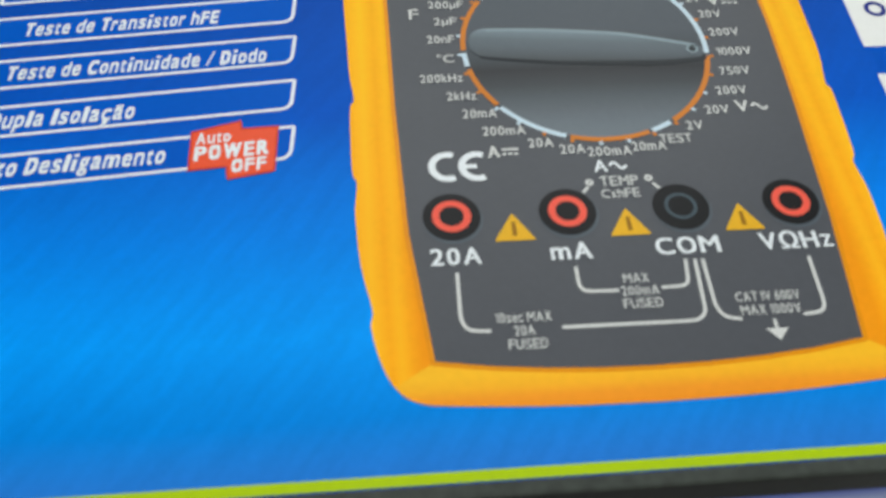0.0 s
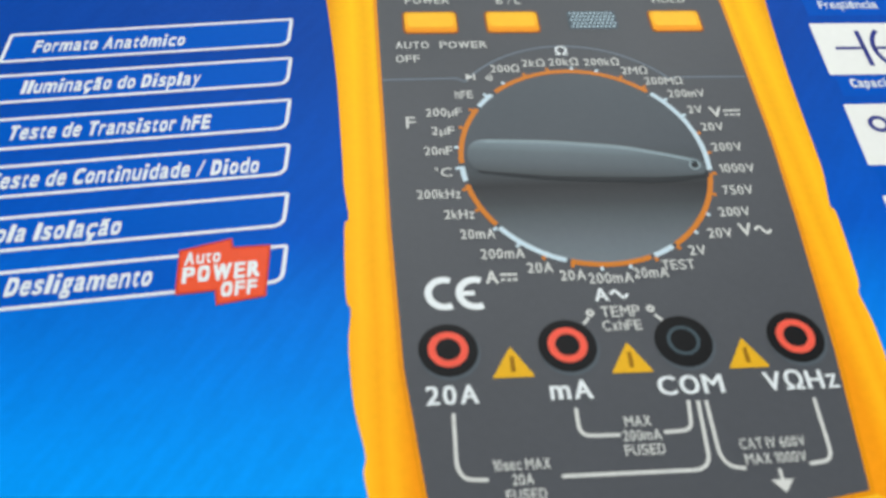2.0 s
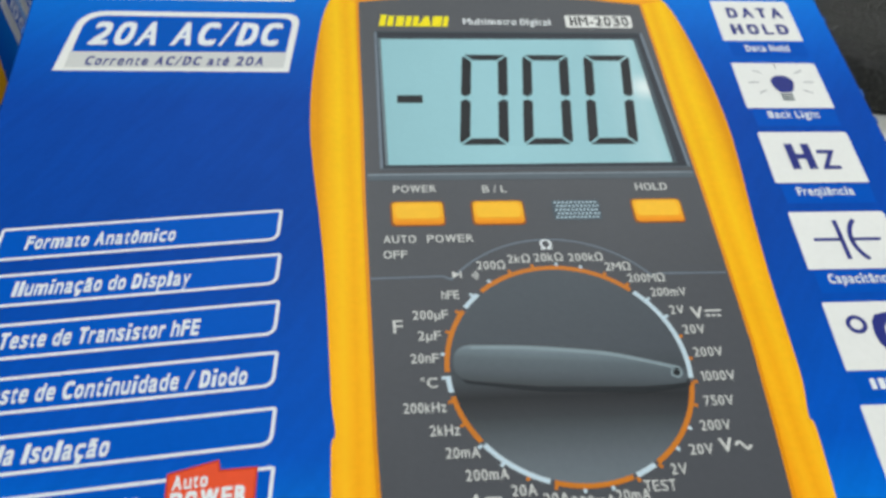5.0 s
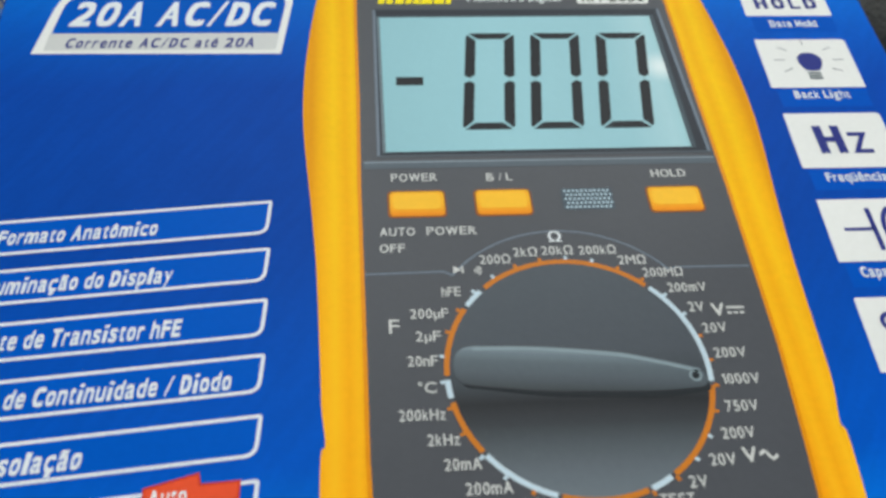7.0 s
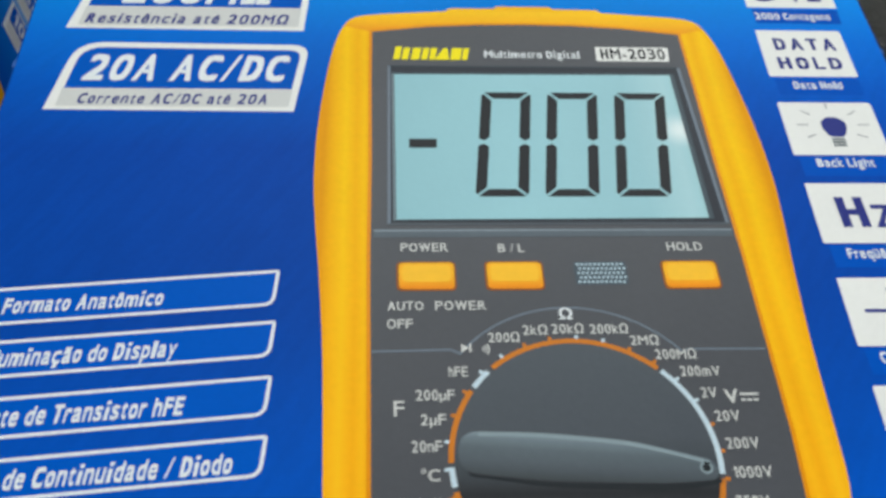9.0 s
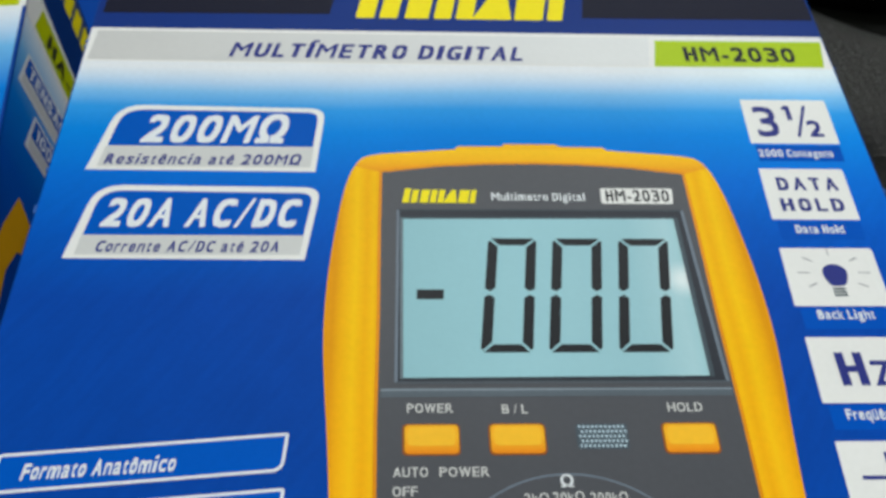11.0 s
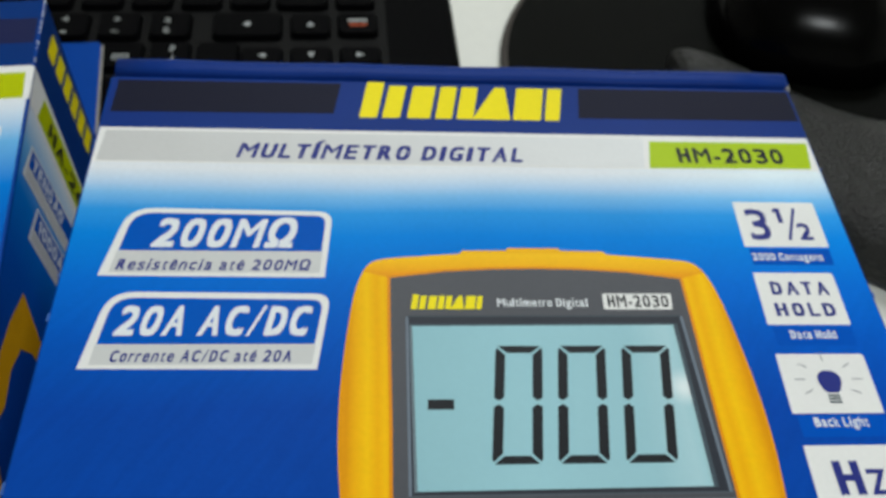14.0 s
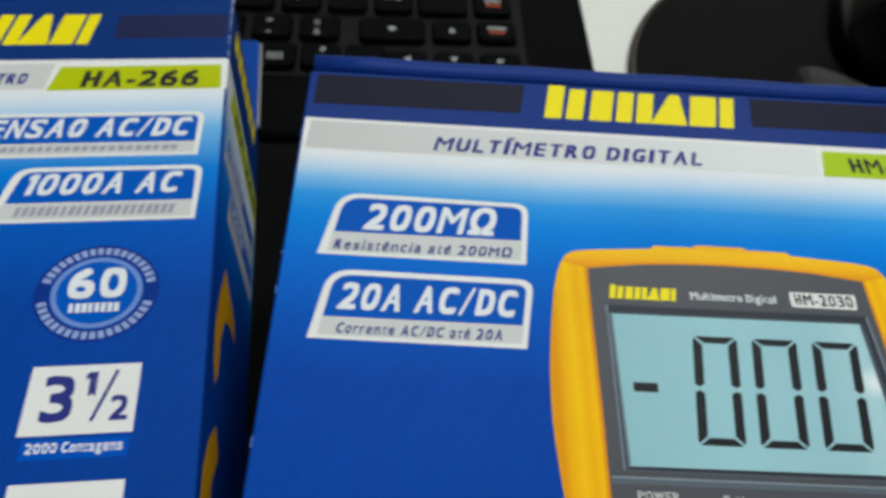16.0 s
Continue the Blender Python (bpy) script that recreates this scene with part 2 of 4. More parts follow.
def sheet(bm, pts, z):
    """A flat face through points (x, y) at height z, facing up."""
    area = sum(a[0] * b[1] - b[0] * a[1] for a, b in zip(pts, pts[1:] + pts[:1]))
    if area < 0:
        pts = pts[::-1]
    bm.faces.new([bm.verts.new((x * MM, y * MM, z * MM)) for x, y in pts])
    return bm


def flat(pts, z):
    return sheet(bmesh.new(), list(pts), z)


def rounded(pts, radii, steps=5):
    """A closed outline with its corners rounded."""
    out, n = [], len(pts)
    for k, p in enumerate(pts):
        r = radii[k] if isinstance(radii, (list, tuple)) else radii
        if r <= 0:
            out.append(tuple(p))
            continue
        p, a, b = Vector(p), Vector(pts[k - 1]), Vector(pts[(k + 1) % n])
        u, v = (a - p).normalized(), (b - p).normalized()
        s, e = p + u * r, p + v * r
        for i in range(steps + 1):
            t = i / steps
            q = s * (1 - t) ** 2 + p * 2 * t * (1 - t) + e * t * t
            out.append((q.x, q.y))
    return out


def stroke(bm, pts, width, z, closed=False):
    """A flat line of a given width along points."""
    v = [Vector(p) for p in pts]
    n, half, left, right = len(v), width / 2, [], []
    for k in range(n):
        a = v[k - 1] if k or closed else v[k]
        b = v[(k + 1) % n] if k < n - 1 or closed else v[k]
        d1 = (v[k] - a).normalized() if (v[k] - a).length > 1e-9 else (b - v[k]).normalized()
        d2 = (b - v[k]).normalized() if (b - v[k]).length > 1e-9 else d1
        n1, n2 = Vector((-d1.y, d1.x)), Vector((-d2.y, d2.x))
        m = (n1 + n2).normalized()
        m *= half / max(m.dot(n1), 0.4)
        left.append(bm.verts.new(((v[k] + m).x * MM, (v[k] + m).y * MM, z * MM)))
        right.append(bm.verts.new(((v[k] - m).x * MM, (v[k] - m).y * MM, z * MM)))
    for k in range(n if closed else n - 1):
        j = (k + 1) % n
        bm.faces.new((left[k], right[k], right[j], left[j]))
    return bm


def arc(cx, cy, r, a0, a1, steps=24, ry=None):
    return [(cx + r * math.cos(radians(a0 + (a1 - a0) * i / steps)), cy + (ry or r) * math.sin(radians(a0 + (a1 - a0) * i / steps))) for i in range(steps + 1)]


def disc(cx, cy, r, z, steps=32, ry=None):
    return flat(arc(cx, cy, r, 0, 360, steps, ry)[:-1], z)


def block(bm, x0, x1, y0, y1, z0, z1):
    v = [bm.verts.new((x * MM, y * MM, z * MM)) for z in (z0, z1) for x, y in ((x0, y0), (x1, y0), (x1, y1), (x0, y1))]
    for f in ((3, 2, 1, 0), (4, 5, 6, 7), (0, 1, 5, 4), (1, 2, 6, 5), (2, 3, 7, 6), (3, 0, 4, 7)):
        bm.faces.new([v[i] for i in f])
    return bm


def soft_block(x0, x1, y0, y1, z0, z1, r, seg=3, top_only=False):
    bm = block(bmesh.new(), x0, x1, y0, y1, z0, z1)
    edges = [e for e in bm.edges if not top_only or any(v.co.z > (z0 + z1) / 2 * MM for v in e.verts)]
    bmesh.ops.bevel(bm, geom=edges, offset=r * MM, segments=seg, affect="EDGES", profile=0.5)
    return bm


# widths of the glyphs against the capital height: narrow lettering on the cartons, plain lettering on the meter
NARROW = {"M": 0.80, "W": 0.92, "I": 0.2, "L": 0.5, "E": 0.52, "F": 0.5, "T": 0.56, "A": 0.66, "V": 0.64, "J": 0.46, "1": 0.3, "Ω": 0.78, "/": 0.42, "-": 0.3,
          "m": 0.82, "w": 0.76, "i": 0.2, "l": 0.19, "t": 0.33, "f": 0.34, "r": 0.36, "s": 0.47, "j": 0.24, ".": 0.16, "°": 0.3, "z": 0.46}
PLAIN = {"M": 0.84, "W": 1.08, "I": 0.15, "L": 0.56, "E": 0.66, "F": 0.6, "T": 0.7, "C": 0.76, "O": 0.8, "G": 0.8, "S": 0.68, "P": 0.66, "B": 0.68, "A": 0.76, "V": 0.76, "1": 0.27, "Ω": 0.8,
         "/": 0.3, "-": 0.3, "m": 0.8, "k": 0.5, "i": 0.13, "l": 0.13, "t": 0.27, "r": 0.3, "x": 0.52, "z": 0.5, "°": 0.3, "µ": 0.52, ".": 0.14, " ": 0.3}
PLAIN.update({c: 0.54 for c in "023456789"})
BARE = dict(zip("ÍÃÇãâáàçéêíôóúü", "IACaaaaceeioouu"))
ROUND = set("0235689CDGOQSUabcdeghmnopqsu")
GLYPHS = {}


def glyph(c):
    """Outline of one character as points and faces."""
    if c not in GLYPHS:
        cu = bpy.data.curves.new("word", "FONT")
        cu.body, cu.resolution_u = c, 3
        ob = bpy.data.objects.new("word", cu)
        me = bpy.data.meshes.new_from_object(ob)
        co, faces = np.array([v.co for v in me.vertices]).reshape(-1, 3)[:, :2], [tuple(p.vertices) for p in me.polygons]
        if c == "1":
            # the print's figure has a flag
            n = len(co)
            co = np.concatenate([co, [(0.05, 0.5), (0.21, 0.585), (0.21, 0.682), (0.05, 0.59)]])
            faces = faces + [(n, n + 1, n + 2, n + 3)]
        GLYPHS[c] = co, faces
        bpy.data.objects.remove(ob)
        bpy.data.curves.remove(cu)
        bpy.data.meshes.remove(me)
    return GLYPHS[c]


CAP = float(glyph("H")[0][:, 1].max())
SMALL = float(glyph("x")[0][:, 1].max())
STEM = float(np.ptp(glyph("I")[0][:, 0]))
TALL = 0.74 * CAP
SHIFTS = ((-1, -1), (1, 1), (-1, 1), (1, -1), (-1, 0), (1, 0), (0, 0))
SIDEWAYS = ((-1, 0), (-0.6, 0), (-0.2, 0), (0.2, 0), (0.6, 0), (1, 0), (0, 0))
SLANTED = set("AVWMNKXYZkvwxyz/7")


def letters(body, bold=0.0, slant=0.0, track=1.0, wide=False):
    """Outlines of a word as points and faces: each glyph brought to its width and weight, bowls squared, small letters raised."""
    table, usual, low, gap = (PLAIN, 0.72, 0.52, 0.13) if wide else (NARROW, 0.6, 0.5, 0.12)
    weight = (0.125 + 2.8 * bold if wide else 0.16 + 3.2 * bold) * CAP
    points, faces, x, n = [], [], 0.0, 0
    for c in body:
        if c == " ":
            x += 0.3 * CAP * track
            continue
        base = BARE.get(c, c)
        co, fs = glyph(c)
        lo, hi = glyph(base)[0][:, 0].min(), glyph(base)[0][:, 0].max()
        small = base.islower() and base != "µ"
        width = table.get(base, low if small else usual) * CAP
        u = (co[:, 0] - (lo + hi) / 2) / ((hi - lo) / 2)
        if base in ROUND:
            u = np.where(np.abs(u) < 1, np.sign(u) * np.abs(u) ** (0.92 if wide else 0.75), u)
        if base in "Iil.":  # single stems
            width = max(weight, STEM)
        now = STEM * width / (hi - lo)
        room = (0.22 if base in "mwMW" else 0.27 if base in SLANTED or base == "Ω" else 0.36) * width
        dx = max(min((weight - now) / 2, now * 0.95, width * 0.3 if base in "Iil.1" else (room - now) / 2), 0.0)
        dy = min(max((0.85 * weight - 0.085) / 2, 0.0), 0.024 if small else 0.036)
        if base in SLANTED:
            dy = 0.0
        half = u * (width / 2 - dx)
        y = co[:, 1]
        if small:
            y = np.where(y < 0, y, np.where(y < SMALL, y * TALL / SMALL, np.where(y < CAP, TALL + (y - SMALL) * (CAP - TALL) / (CAP - SMALL), y)))
        if base in "ij":
            # the dot stands clear of the stem
            y = np.where(co[:, 1] <= SMALL * 1.05, co[:, 1] * 0.68 * CAP / SMALL, np.where(co[:, 1] < CAP * 0.84, 0.82 * CAP, CAP))
            dy = 0.0
        y = dy + y * (CAP - 2 * dy) / CAP
        px = x + width / 2 + half
        for k, (sx, sy) in enumerate(SIDEWAYS if base in SLANTED else SHIFTS):
            if dx + dy < 1e-4 and k < 6:
                continue
            points.append(np.stack([px + sx * dx + slant * y, y + sy * dy, np.full(len(y), 0.001 * k)], axis=1))
            faces += [tuple(i + n for i in f) for f in fs]
            n += len(co)
        x += width + (gap + (track - 1) * 0.24) * CAP
    return np.concatenate(points), faces


def word(body, x0, y0, x1, height, z, material, parent, turn=0.0, bold=0.02, slant=0.0, name="lettering", label="", track=1.0, wide=False):
    """A printed word from x0 to x1 on the base line y0, with capitals of that height, turned about its start."""
    co, faces = letters(body, bold, slant, track, wide)
    lo, hi = co[:, 0].min(), co[:, 0].max()
    x, y = (co[:, 0] - lo) * (x1 - x0) / (hi - lo), co[:, 1] / CAP * height
    c, s = math.cos(radians(turn)), math.sin(radians(turn))
    bm = bmesh.new()
    vs = [bm.verts.new(((x0 + c * a - s * b) * MM, (y0 + s * a + c * b) * MM, (z + 8 * h) * MM)) for a, b, h in zip(x, y, co[:, 2])]
    for f in faces:
        try:
            bm.faces.new([vs[i] for i in f])
        except ValueError:
            pass
    return part(name, bm, material, parent, label)


face_word = functools.partial(word, wide=True)


def bars(cx0, cx1, y0, y1, z, material, parent, count=7, slant=0.0, seed=1, name="unread_lettering"):
    """Plain bars in place of writing too small to read."""
    rnd, bm, x = random.Random(seed), bmesh.new(), cx0
    step = (cx1 - cx0) / count
    for k in range(count):
        w = step * rnd.uniform(0.6, 0.8)
        sh = slant * (y1 - y0)
        sheet(bm, [(x, y0), (x + w, y0), (x + w + sh, y1), (x + sh, y1)], z)
        x += step
    return part(name, bm, material, parent)


def emblem(x0, x1, y0, y1, z, material, parent, first_tall=True):
    """The maker's mark as six plain slanted blocks."""
    w = (x1 - x0)
    h = y1 - y0
    sh = 0.17 * h
    cells = ((0.0, 0.20, "n"), (0.235, 0.115, "b"), (0.375, 0.19, "n"), (0.56, 0.18, "t"), (0.765, 0.14, "b"), (0.925, 0.075, "b"))
    for k, (a, b, kind) in enumerate(cells):
        p, q = x0 + a * w, x0 + (a + b) * w
        top = y1 + (0.1 * h if k == 0 and first_tall else 0)
        shapes = [[(p, y0), (q, y0), (q + sh, y1), (p + sh, y1)]]
        if kind == "t":
            shapes = [[(p, y0), (q + sh * 0.3, y0), (q + sh * 0.1, y1), (p + (q - p) * 0.72, y1)]]
        elif kind == "n":
            m, g = (p + q) / 2, 0.06 * (q - p)
            shapes = [[(p, y0), (m - g, y0), (m - g + sh, top), (p + sh, top)], [(m + g, y0), (q, y0), (q + sh, y1), (m + g + sh, y1)]]
        for pts in shapes:
            part("emblem_block", flat(rounded(pts, 0.04 * h, 2), z), material, parent, "yellow block of the maker's mark")


# ---- the room and the desk ----
def slab(name, x0, x1, y0, y1, z0, z1, material, label="", category=""):
    ob = part(name, block(bmesh.new(), x0, x1, y0, y1, z0, z1), material, None)
    return tagged(ob, label or name.replace("_", " "), category or name.split("_")[0], kind="structure")


FLOOR_Z, CEIL_Z = -740, 1900
slab("floor", -2000, 2200, -2300, 2000, FLOOR_Z - 60, FLOOR_Z, FLOOR, "plain grey floor of the room", "floor")
slab("ceiling", -2000, 2200, -2300, 2000, CEIL_Z, CEIL_Z + 60, WALL, "plain white ceiling of the room", "ceiling")
slab("wall_north", -2000, 2200, 2000, 2100, FLOOR_Z, CEIL_Z, WALL, "plain pale wall of the room", "wall")
slab("wall_south", -2000, 2200, -2400, -2300, FLOOR_Z, CEIL_Z, WALL, "plain pale wall of the room", "wall")
slab("wall_west", -2100, -2000, -2400, 2100, FLOOR_Z, CEIL_Z, WALL, "plain pale wall of the room", "wall")
slab("wall_east", 2200, 2300, -2400, 2100, FLOOR_Z, CEIL_Z, WALL, "plain pale wall of the room", "wall")

TUBE_BODY = plain("lamp_housing_white", rgb(225, 225, 225), 0.5)
for lx, ly in LAMPS:
    lamp = thing("unseen_ceiling_light", "unseen square white ceiling light panel, hung out of view to light the desk", "ceiling light", pose(lx, ly, LAMP_Z), group="ceiling lights")
    part("housing", soft_block(-180, 180, -180, 180, 0, 50, 8), TUBE_BODY, lamp)
    bm = bmesh.new()
    block(bm, -4, 4, -100, -90, 50, (CEIL_Z - LAMP_Z * 1000))
    part("hanger", bm, METAL, lamp)
    bm = bmesh.new()
    block(bm, -4, 4, 90, 100, 50, (CEIL_Z - LAMP_Z * 1000))
    part("hanger", bm, METAL, lamp)

desk = thing("desk", "white laminate desk under the boxes and laptop", "desk", pose(0, 0, FLOOR_Z / 1000))
part("desktop", soft_block(-700, 800, -420, 700, -FLOOR_Z - 28, -FLOOR_Z, 2, 2), DESK, desk)
for dx in (-660, 720):
    for dy in (-380, 620):
        part("leg", soft_block(dx, dx + 40, dy, dy + 40, 0, -FLOOR_Z - 28, 3, 2), METAL, desk)

# black slab added to carry the boxes and keep the gap between them dark
sleeve = thing("added_black_slab", "black slab added flat under the boxes to carry them", "laptop sleeve", pose(0.0615, 0.118, 0, 0, 0, 2.6))
part("slab_body", soft_block(-300, 122, -318, -43.5, 0, 22.5, 5, 4), LEATHER, sleeve, smooth=True)
part("slab_line", soft_block(-301, 123, -319, -43.2, 10.4, 12.0, 0.6, 2), END_BLACK, sleeve)

# ---- the large carton ----
BASE = 22.5
H = 74.5
W_BOX, Y_BACK, Y_FRONT = 175.0, 18.9, -212.8
carton = thing("meter_carton", "blue printed cardboard carton of a digital multimeter", "carton", pose(0, 0, BASE / 1000))
part("body", soft_block(0, W_BOX, Y_FRONT, Y_BACK, 0, H, 0.7, 2), SIDE_BLUE, carton)


def z(k):
    return H + 0.04 * k


# tucked lid edge along the back
bm = bmesh.new()
prof = [(20.2, H - 9.6), (20.2, H - 0.6), (20.7, H), (21.6, H + 0.35), (24.2, H + 0.5), (25.4, H + 0.1), (25.6, H - 9.4), (20.4, H - 10.0)]
rings = []
for k in range(13):
    x = 0.6 + (W_BOX - 0.2) * k / 12
    wob = 0.25 * math.sin(k * 1.9)
    rings.append([bm.verts.new((x * MM, (y + (wob if i < 6 else 0)) * MM, zz * MM)) for i, (y, zz) in enumerate(prof)])
for a, b in zip(rings, rings[1:]):
    for i in range(len(prof)):
        j = (i + 1) % len(prof)
        bm.faces.new((a[i], a[j], b[j], b[i]))
bm.faces.new(rings[0][::-1])
bm.faces.new(rings[-1])
bmesh.ops.recalc_face_normals(bm, faces=bm.faces)
part("back_wall", block(bmesh.new(), 0.4, W_BOX - 0.4, 17.4, 25.0, 0.2, H - 10.2), SIDE_BLUE, carton)
part("raw_corner", soft_block(174.7, 176.0, 19.6, 24.6, H - 4.5, H - 0.3, 0.3, 1), CARD, carton, "bare brown card corner")
lid = part("lid_fold", bm, NAVY, carton, "folded blue lid edge of the carton", smooth=True)

header = part("header_print", flat([(0.6, 0.4), (174.4, 0.4), (174.4, 18.3), (0.6, 18.3)], z(1)), NAVY, carton, "navy printed header with dark stripes")
part("stripe", flat([(2.0, 5.8), (55.6, 6.4), (57.2, 17.6), (2.2, 17.4)], z(2)), BARDARK, header)
part("stripe", flat([(116.8, 6.2), (174.2, 6.6), (174.2, 17.8), (118.2, 17.5)], z(2)), BARDARK, header)
emblem(61.8, 111.8, 5.2, 17.2, z(2), YELLOW, header)

front = part("front_print", flat([(0.6, -209.9), (174.4, -209.9), (174.4, -11.2), (0.6, -11.2)], z(1)), BLUE, carton, "blue print fading to white under the title band")
part("foot_line", flat([(0.6, -211.3), (174.4, -211.3), (174.4, -209.9), (0.6, -209.9)], z(1)), LIME, carton, "lime green line along the foot of the front")

band = part("title_band", flat([(0.6, -11.2), (174.4, -11.2), (174.4, 0.4), (0.6, 0.4)], z(1)), WHITE, carton, "white title band")
BAND_GREY = ramp_mat("band_grey_print", 0, 0, 132, [(0, rgb(200, 200, 199)), (60, rgb(212, 213, 213)), (132, rgb(224, 226, 227))], amount=0.03)
part("grey_field", flat([(1.6, -10.6), (130.6, -10.9), (132.0, -0.9), (2.2, -0.7)], z(2)), BAND_GREY, band)
part("lime_field", flat([(131.9, -10.9), (172.4, -10.5), (173.8, -1.5), (133.4, -1.7)], z(2)), LIME, band)
word("MULTÍMETRO DIGITAL", 33.2, -9.3, 101.0, 4.9, z(3), INDIGO, band, -0.3, 0.022, 0.2, track=1.2)
word("HM-2030", 139.6, -9.0, 166.2, 5.1, z(3), INK, band, 0.2, 0.024, track=1.2)


def spec_label(pts, split, text_big, big, text_small, small, radii):
    """A white slanted plate with a blue field and a grey strip, big text and small text given as x0, base, x1, height."""
    plate = part("label_plate", flat(rounded(pts, radii), z(2)), WHITE, carton, "white slanted label with " + text_big)
    tl, tr, br, bl = pts[0], pts[1], pts[2], pts[3]

    def along(p, q, y):
        t = (y - p[1]) / (q[1] - p[1])
        return p[0] + (q[0] - p[0]) * t
    top = tl[1] - 1.5
    inner = [(along(tl, bl, top) + 1.5, top), (along(tr, br, top) - 1.4, top - 0.5), (along(tr, br, split) - 1.4, split), (along(tl, bl, split) + 1.9, split)]
    part("blue_field", flat(rounded(inner, [4.4, 2.6, 0, 0]), z(3)), LABEL_BLUE, plate)
    low = bl[1] + 0.9
    part("grey_field", flat([(along(tl, bl, split) + 1.6, split - 0.1), (along(tr, br, split) - 1.2, split - 0.1), (along(tr, br, low) - 1.2, low), (along(tl, bl, low) + 2.0, low)], z(3)), GREY, plate)
    word(text_big, big[0], big[1], big[2], big[3], z(4), LETTER, plate, 0, 0.026, 0.22, track=1.08)
    word(text_small, small[0], small[1], small[2], small[3], z(4), INDIGO, plate, 0, 0.014, 0.2, track=1.3)


spec_label([(11.6, -25.3), (56.3, -26.0), (55.0, -44.7), (7.9, -44.4)], -37.6, "200MΩ", (17.6, -36.7, 48.6, 8.2), "Resistência até 200MΩ", (11.3, -42.9, 51.9, 2.9), [5.5, 3.5, 0, 0])
spec_label([(11.1, -48.6), (56.5, -49.0), (54.2, -67.6), (8.0, -67.3)], -61.6, "20A AC/DC", (13.6, -59.6, 52.8, 7.3), "Corrente AC/DC até 20A", (14.0, -65.8, 48.9, 2.7), [5.5, 3.5, 0, 0])

# feature bars: right top, right bottom, left bottom, left top and the words
FEATURES = [("Formato Anatômico", -104.5, -110.8, 11.0, -112.5, 35.8, 2.9), ("Iluminação do Display", -114.4, -120.3, 10.7, -122.2, 39.2, 3.0),
            ("Teste de Transistor hFE", -124.3, -130.4, 10.9, -132.3, 41.5, 3.1), ("Teste de Continuidade / Diodo", -134.2, -140.0, 9.8, -142.2, 49.3, 3.1),
            ("Dupla Isolação", -144.2, -150.0, 8.6, -152.4, 29.9, 3.2), ("Auto Desligamento", -154.0, -160.0, 7.6, -161.9, 35.2, 3.2)]
for k, (body, yt, yb, tx, ty, tx1, th) in enumerate(FEATURES):
    drop = 3.6 + 0.12 * k
    left_t, left_b = 6.9 - 0.45 * k, 6.5 - 0.6 * k
    outline = rounded([(left_t, yt - drop), (53.6, yt), (53.1, yb - 0.2), (left_b - 0.3, yb - drop - 0.25)], [0.4, 0.3, 1.7, 0.4])
    bar = part("feature_bar", flat(outline, z(2)), FEATURE_BLUE, carton, "blue printed bar with white outline reading " + body)
    part("outline", stroke(bmesh.new(), outline, 0.56, z(3), closed=True), LETTER, bar)
    word(body, tx, ty, tx1, th, z(3.5), LETTER, bar, math.degrees(math.atan2(1.55, 26.0)), 0.032, 0.2, track=1.06)

badge = part("power_badge", flat([(38.6, -154.5), (45.6, -152.6), (45.9, -154.2), (51.2, -153.9), (50.8, -162.5), (44.3, -163.7), (44.0, -161.3), (38.6, -161.8)], z(4.2)), RED, carton, "red stepped badge")
part("badge_edge", stroke(bmesh.new(), [(38.6, -154.5), (45.6, -152.6), (45.9, -154.2), (51.2, -153.9), (50.8, -162.5), (44.3, -163.7), (44.0, -161.3), (38.6, -161.8)], 0.35, z(4.6), closed=True), plain("deep_red_print", rgb(204, 62, 34)), badge)
word("Auto", 39.3, -157.0, 44.4, 2.2, z(5), LETTER, badge, 5, 0.03, 0.1)
word("POWER", 39.2, -160.2, 50.0, 2.8, z(5), LETTER, badge, 5, 0.03, 0.1)
word("OFF", 44.8, -162.6, 49.9, 2.5, z(5), LETTER, badge, 5, 0.03, 0.1)


# ---- the pictogram column ----
def pictogram(x0, y0, x1, y1, caption, cx0, cx1, cy, what):
    p = part("pictogram", flat(rounded([(x0, y1), (x1, y1), (x1 - 0.2, y0), (x0 - 0.4, y0)], [0.3, 0.9, 0.3, 0.3]), z(2)), WHITE, carton, "white pictogram field with " + what)
    part("caption_field", flat([(x0 + 0.4, y0 - 5.2), (x1 - 0.6, y0 - 5.2), (x1 - 0.4, y0 - 0.5), (x0 + 0.4, y0 - 0.5)], z(2)), CAPTION_BLUE, p)
    if caption:
        word(caption, cx0, cy, cx1, 2.1, z(3), LETTER, p, 0, 0.025)
    return p


p = pictogram(149.6, -35.4, 169.2, -21.7, "2000 Contagens", 150.2, 166.6, -39.4, "three and a half")
word("3", 151.6, -33.3, 156.5, 9.2, z(3), INDIGO, p, 0, 0.012)
word("1", 158.5, -28.2, 160.3, 4.6, z(3), INDIGO, p, 0, 0.02)
part("slash", stroke(bmesh.new(), [(160.4, -33.4), (163.9, -23.6)], 0.7, z(3)), INDIGO, p)
word("2", 163.1, -33.3, 166.2, 5.0, z(3), INDIGO, p, 0, 0.02)
p = pictogram(149.1, -56.9, 167.3, -42.9, "Data Hold", 152.9, 162.9, -60.5, "data hold")
word("DATA", 152.0, -49.0, 165.0, 3.6, z(3), INDIGO, p, 0, 0.02, track=1.5)
word("HOLD", 151.5, -54.7, 164.8, 3.5, z(3), INDIGO, p, 0, 0.02, track=1.5)
p = pictogram(148.3, -78.3, 167.1, -64.3, "Back Light", 151.8, 162.8, -81.3, "a lit bulb")
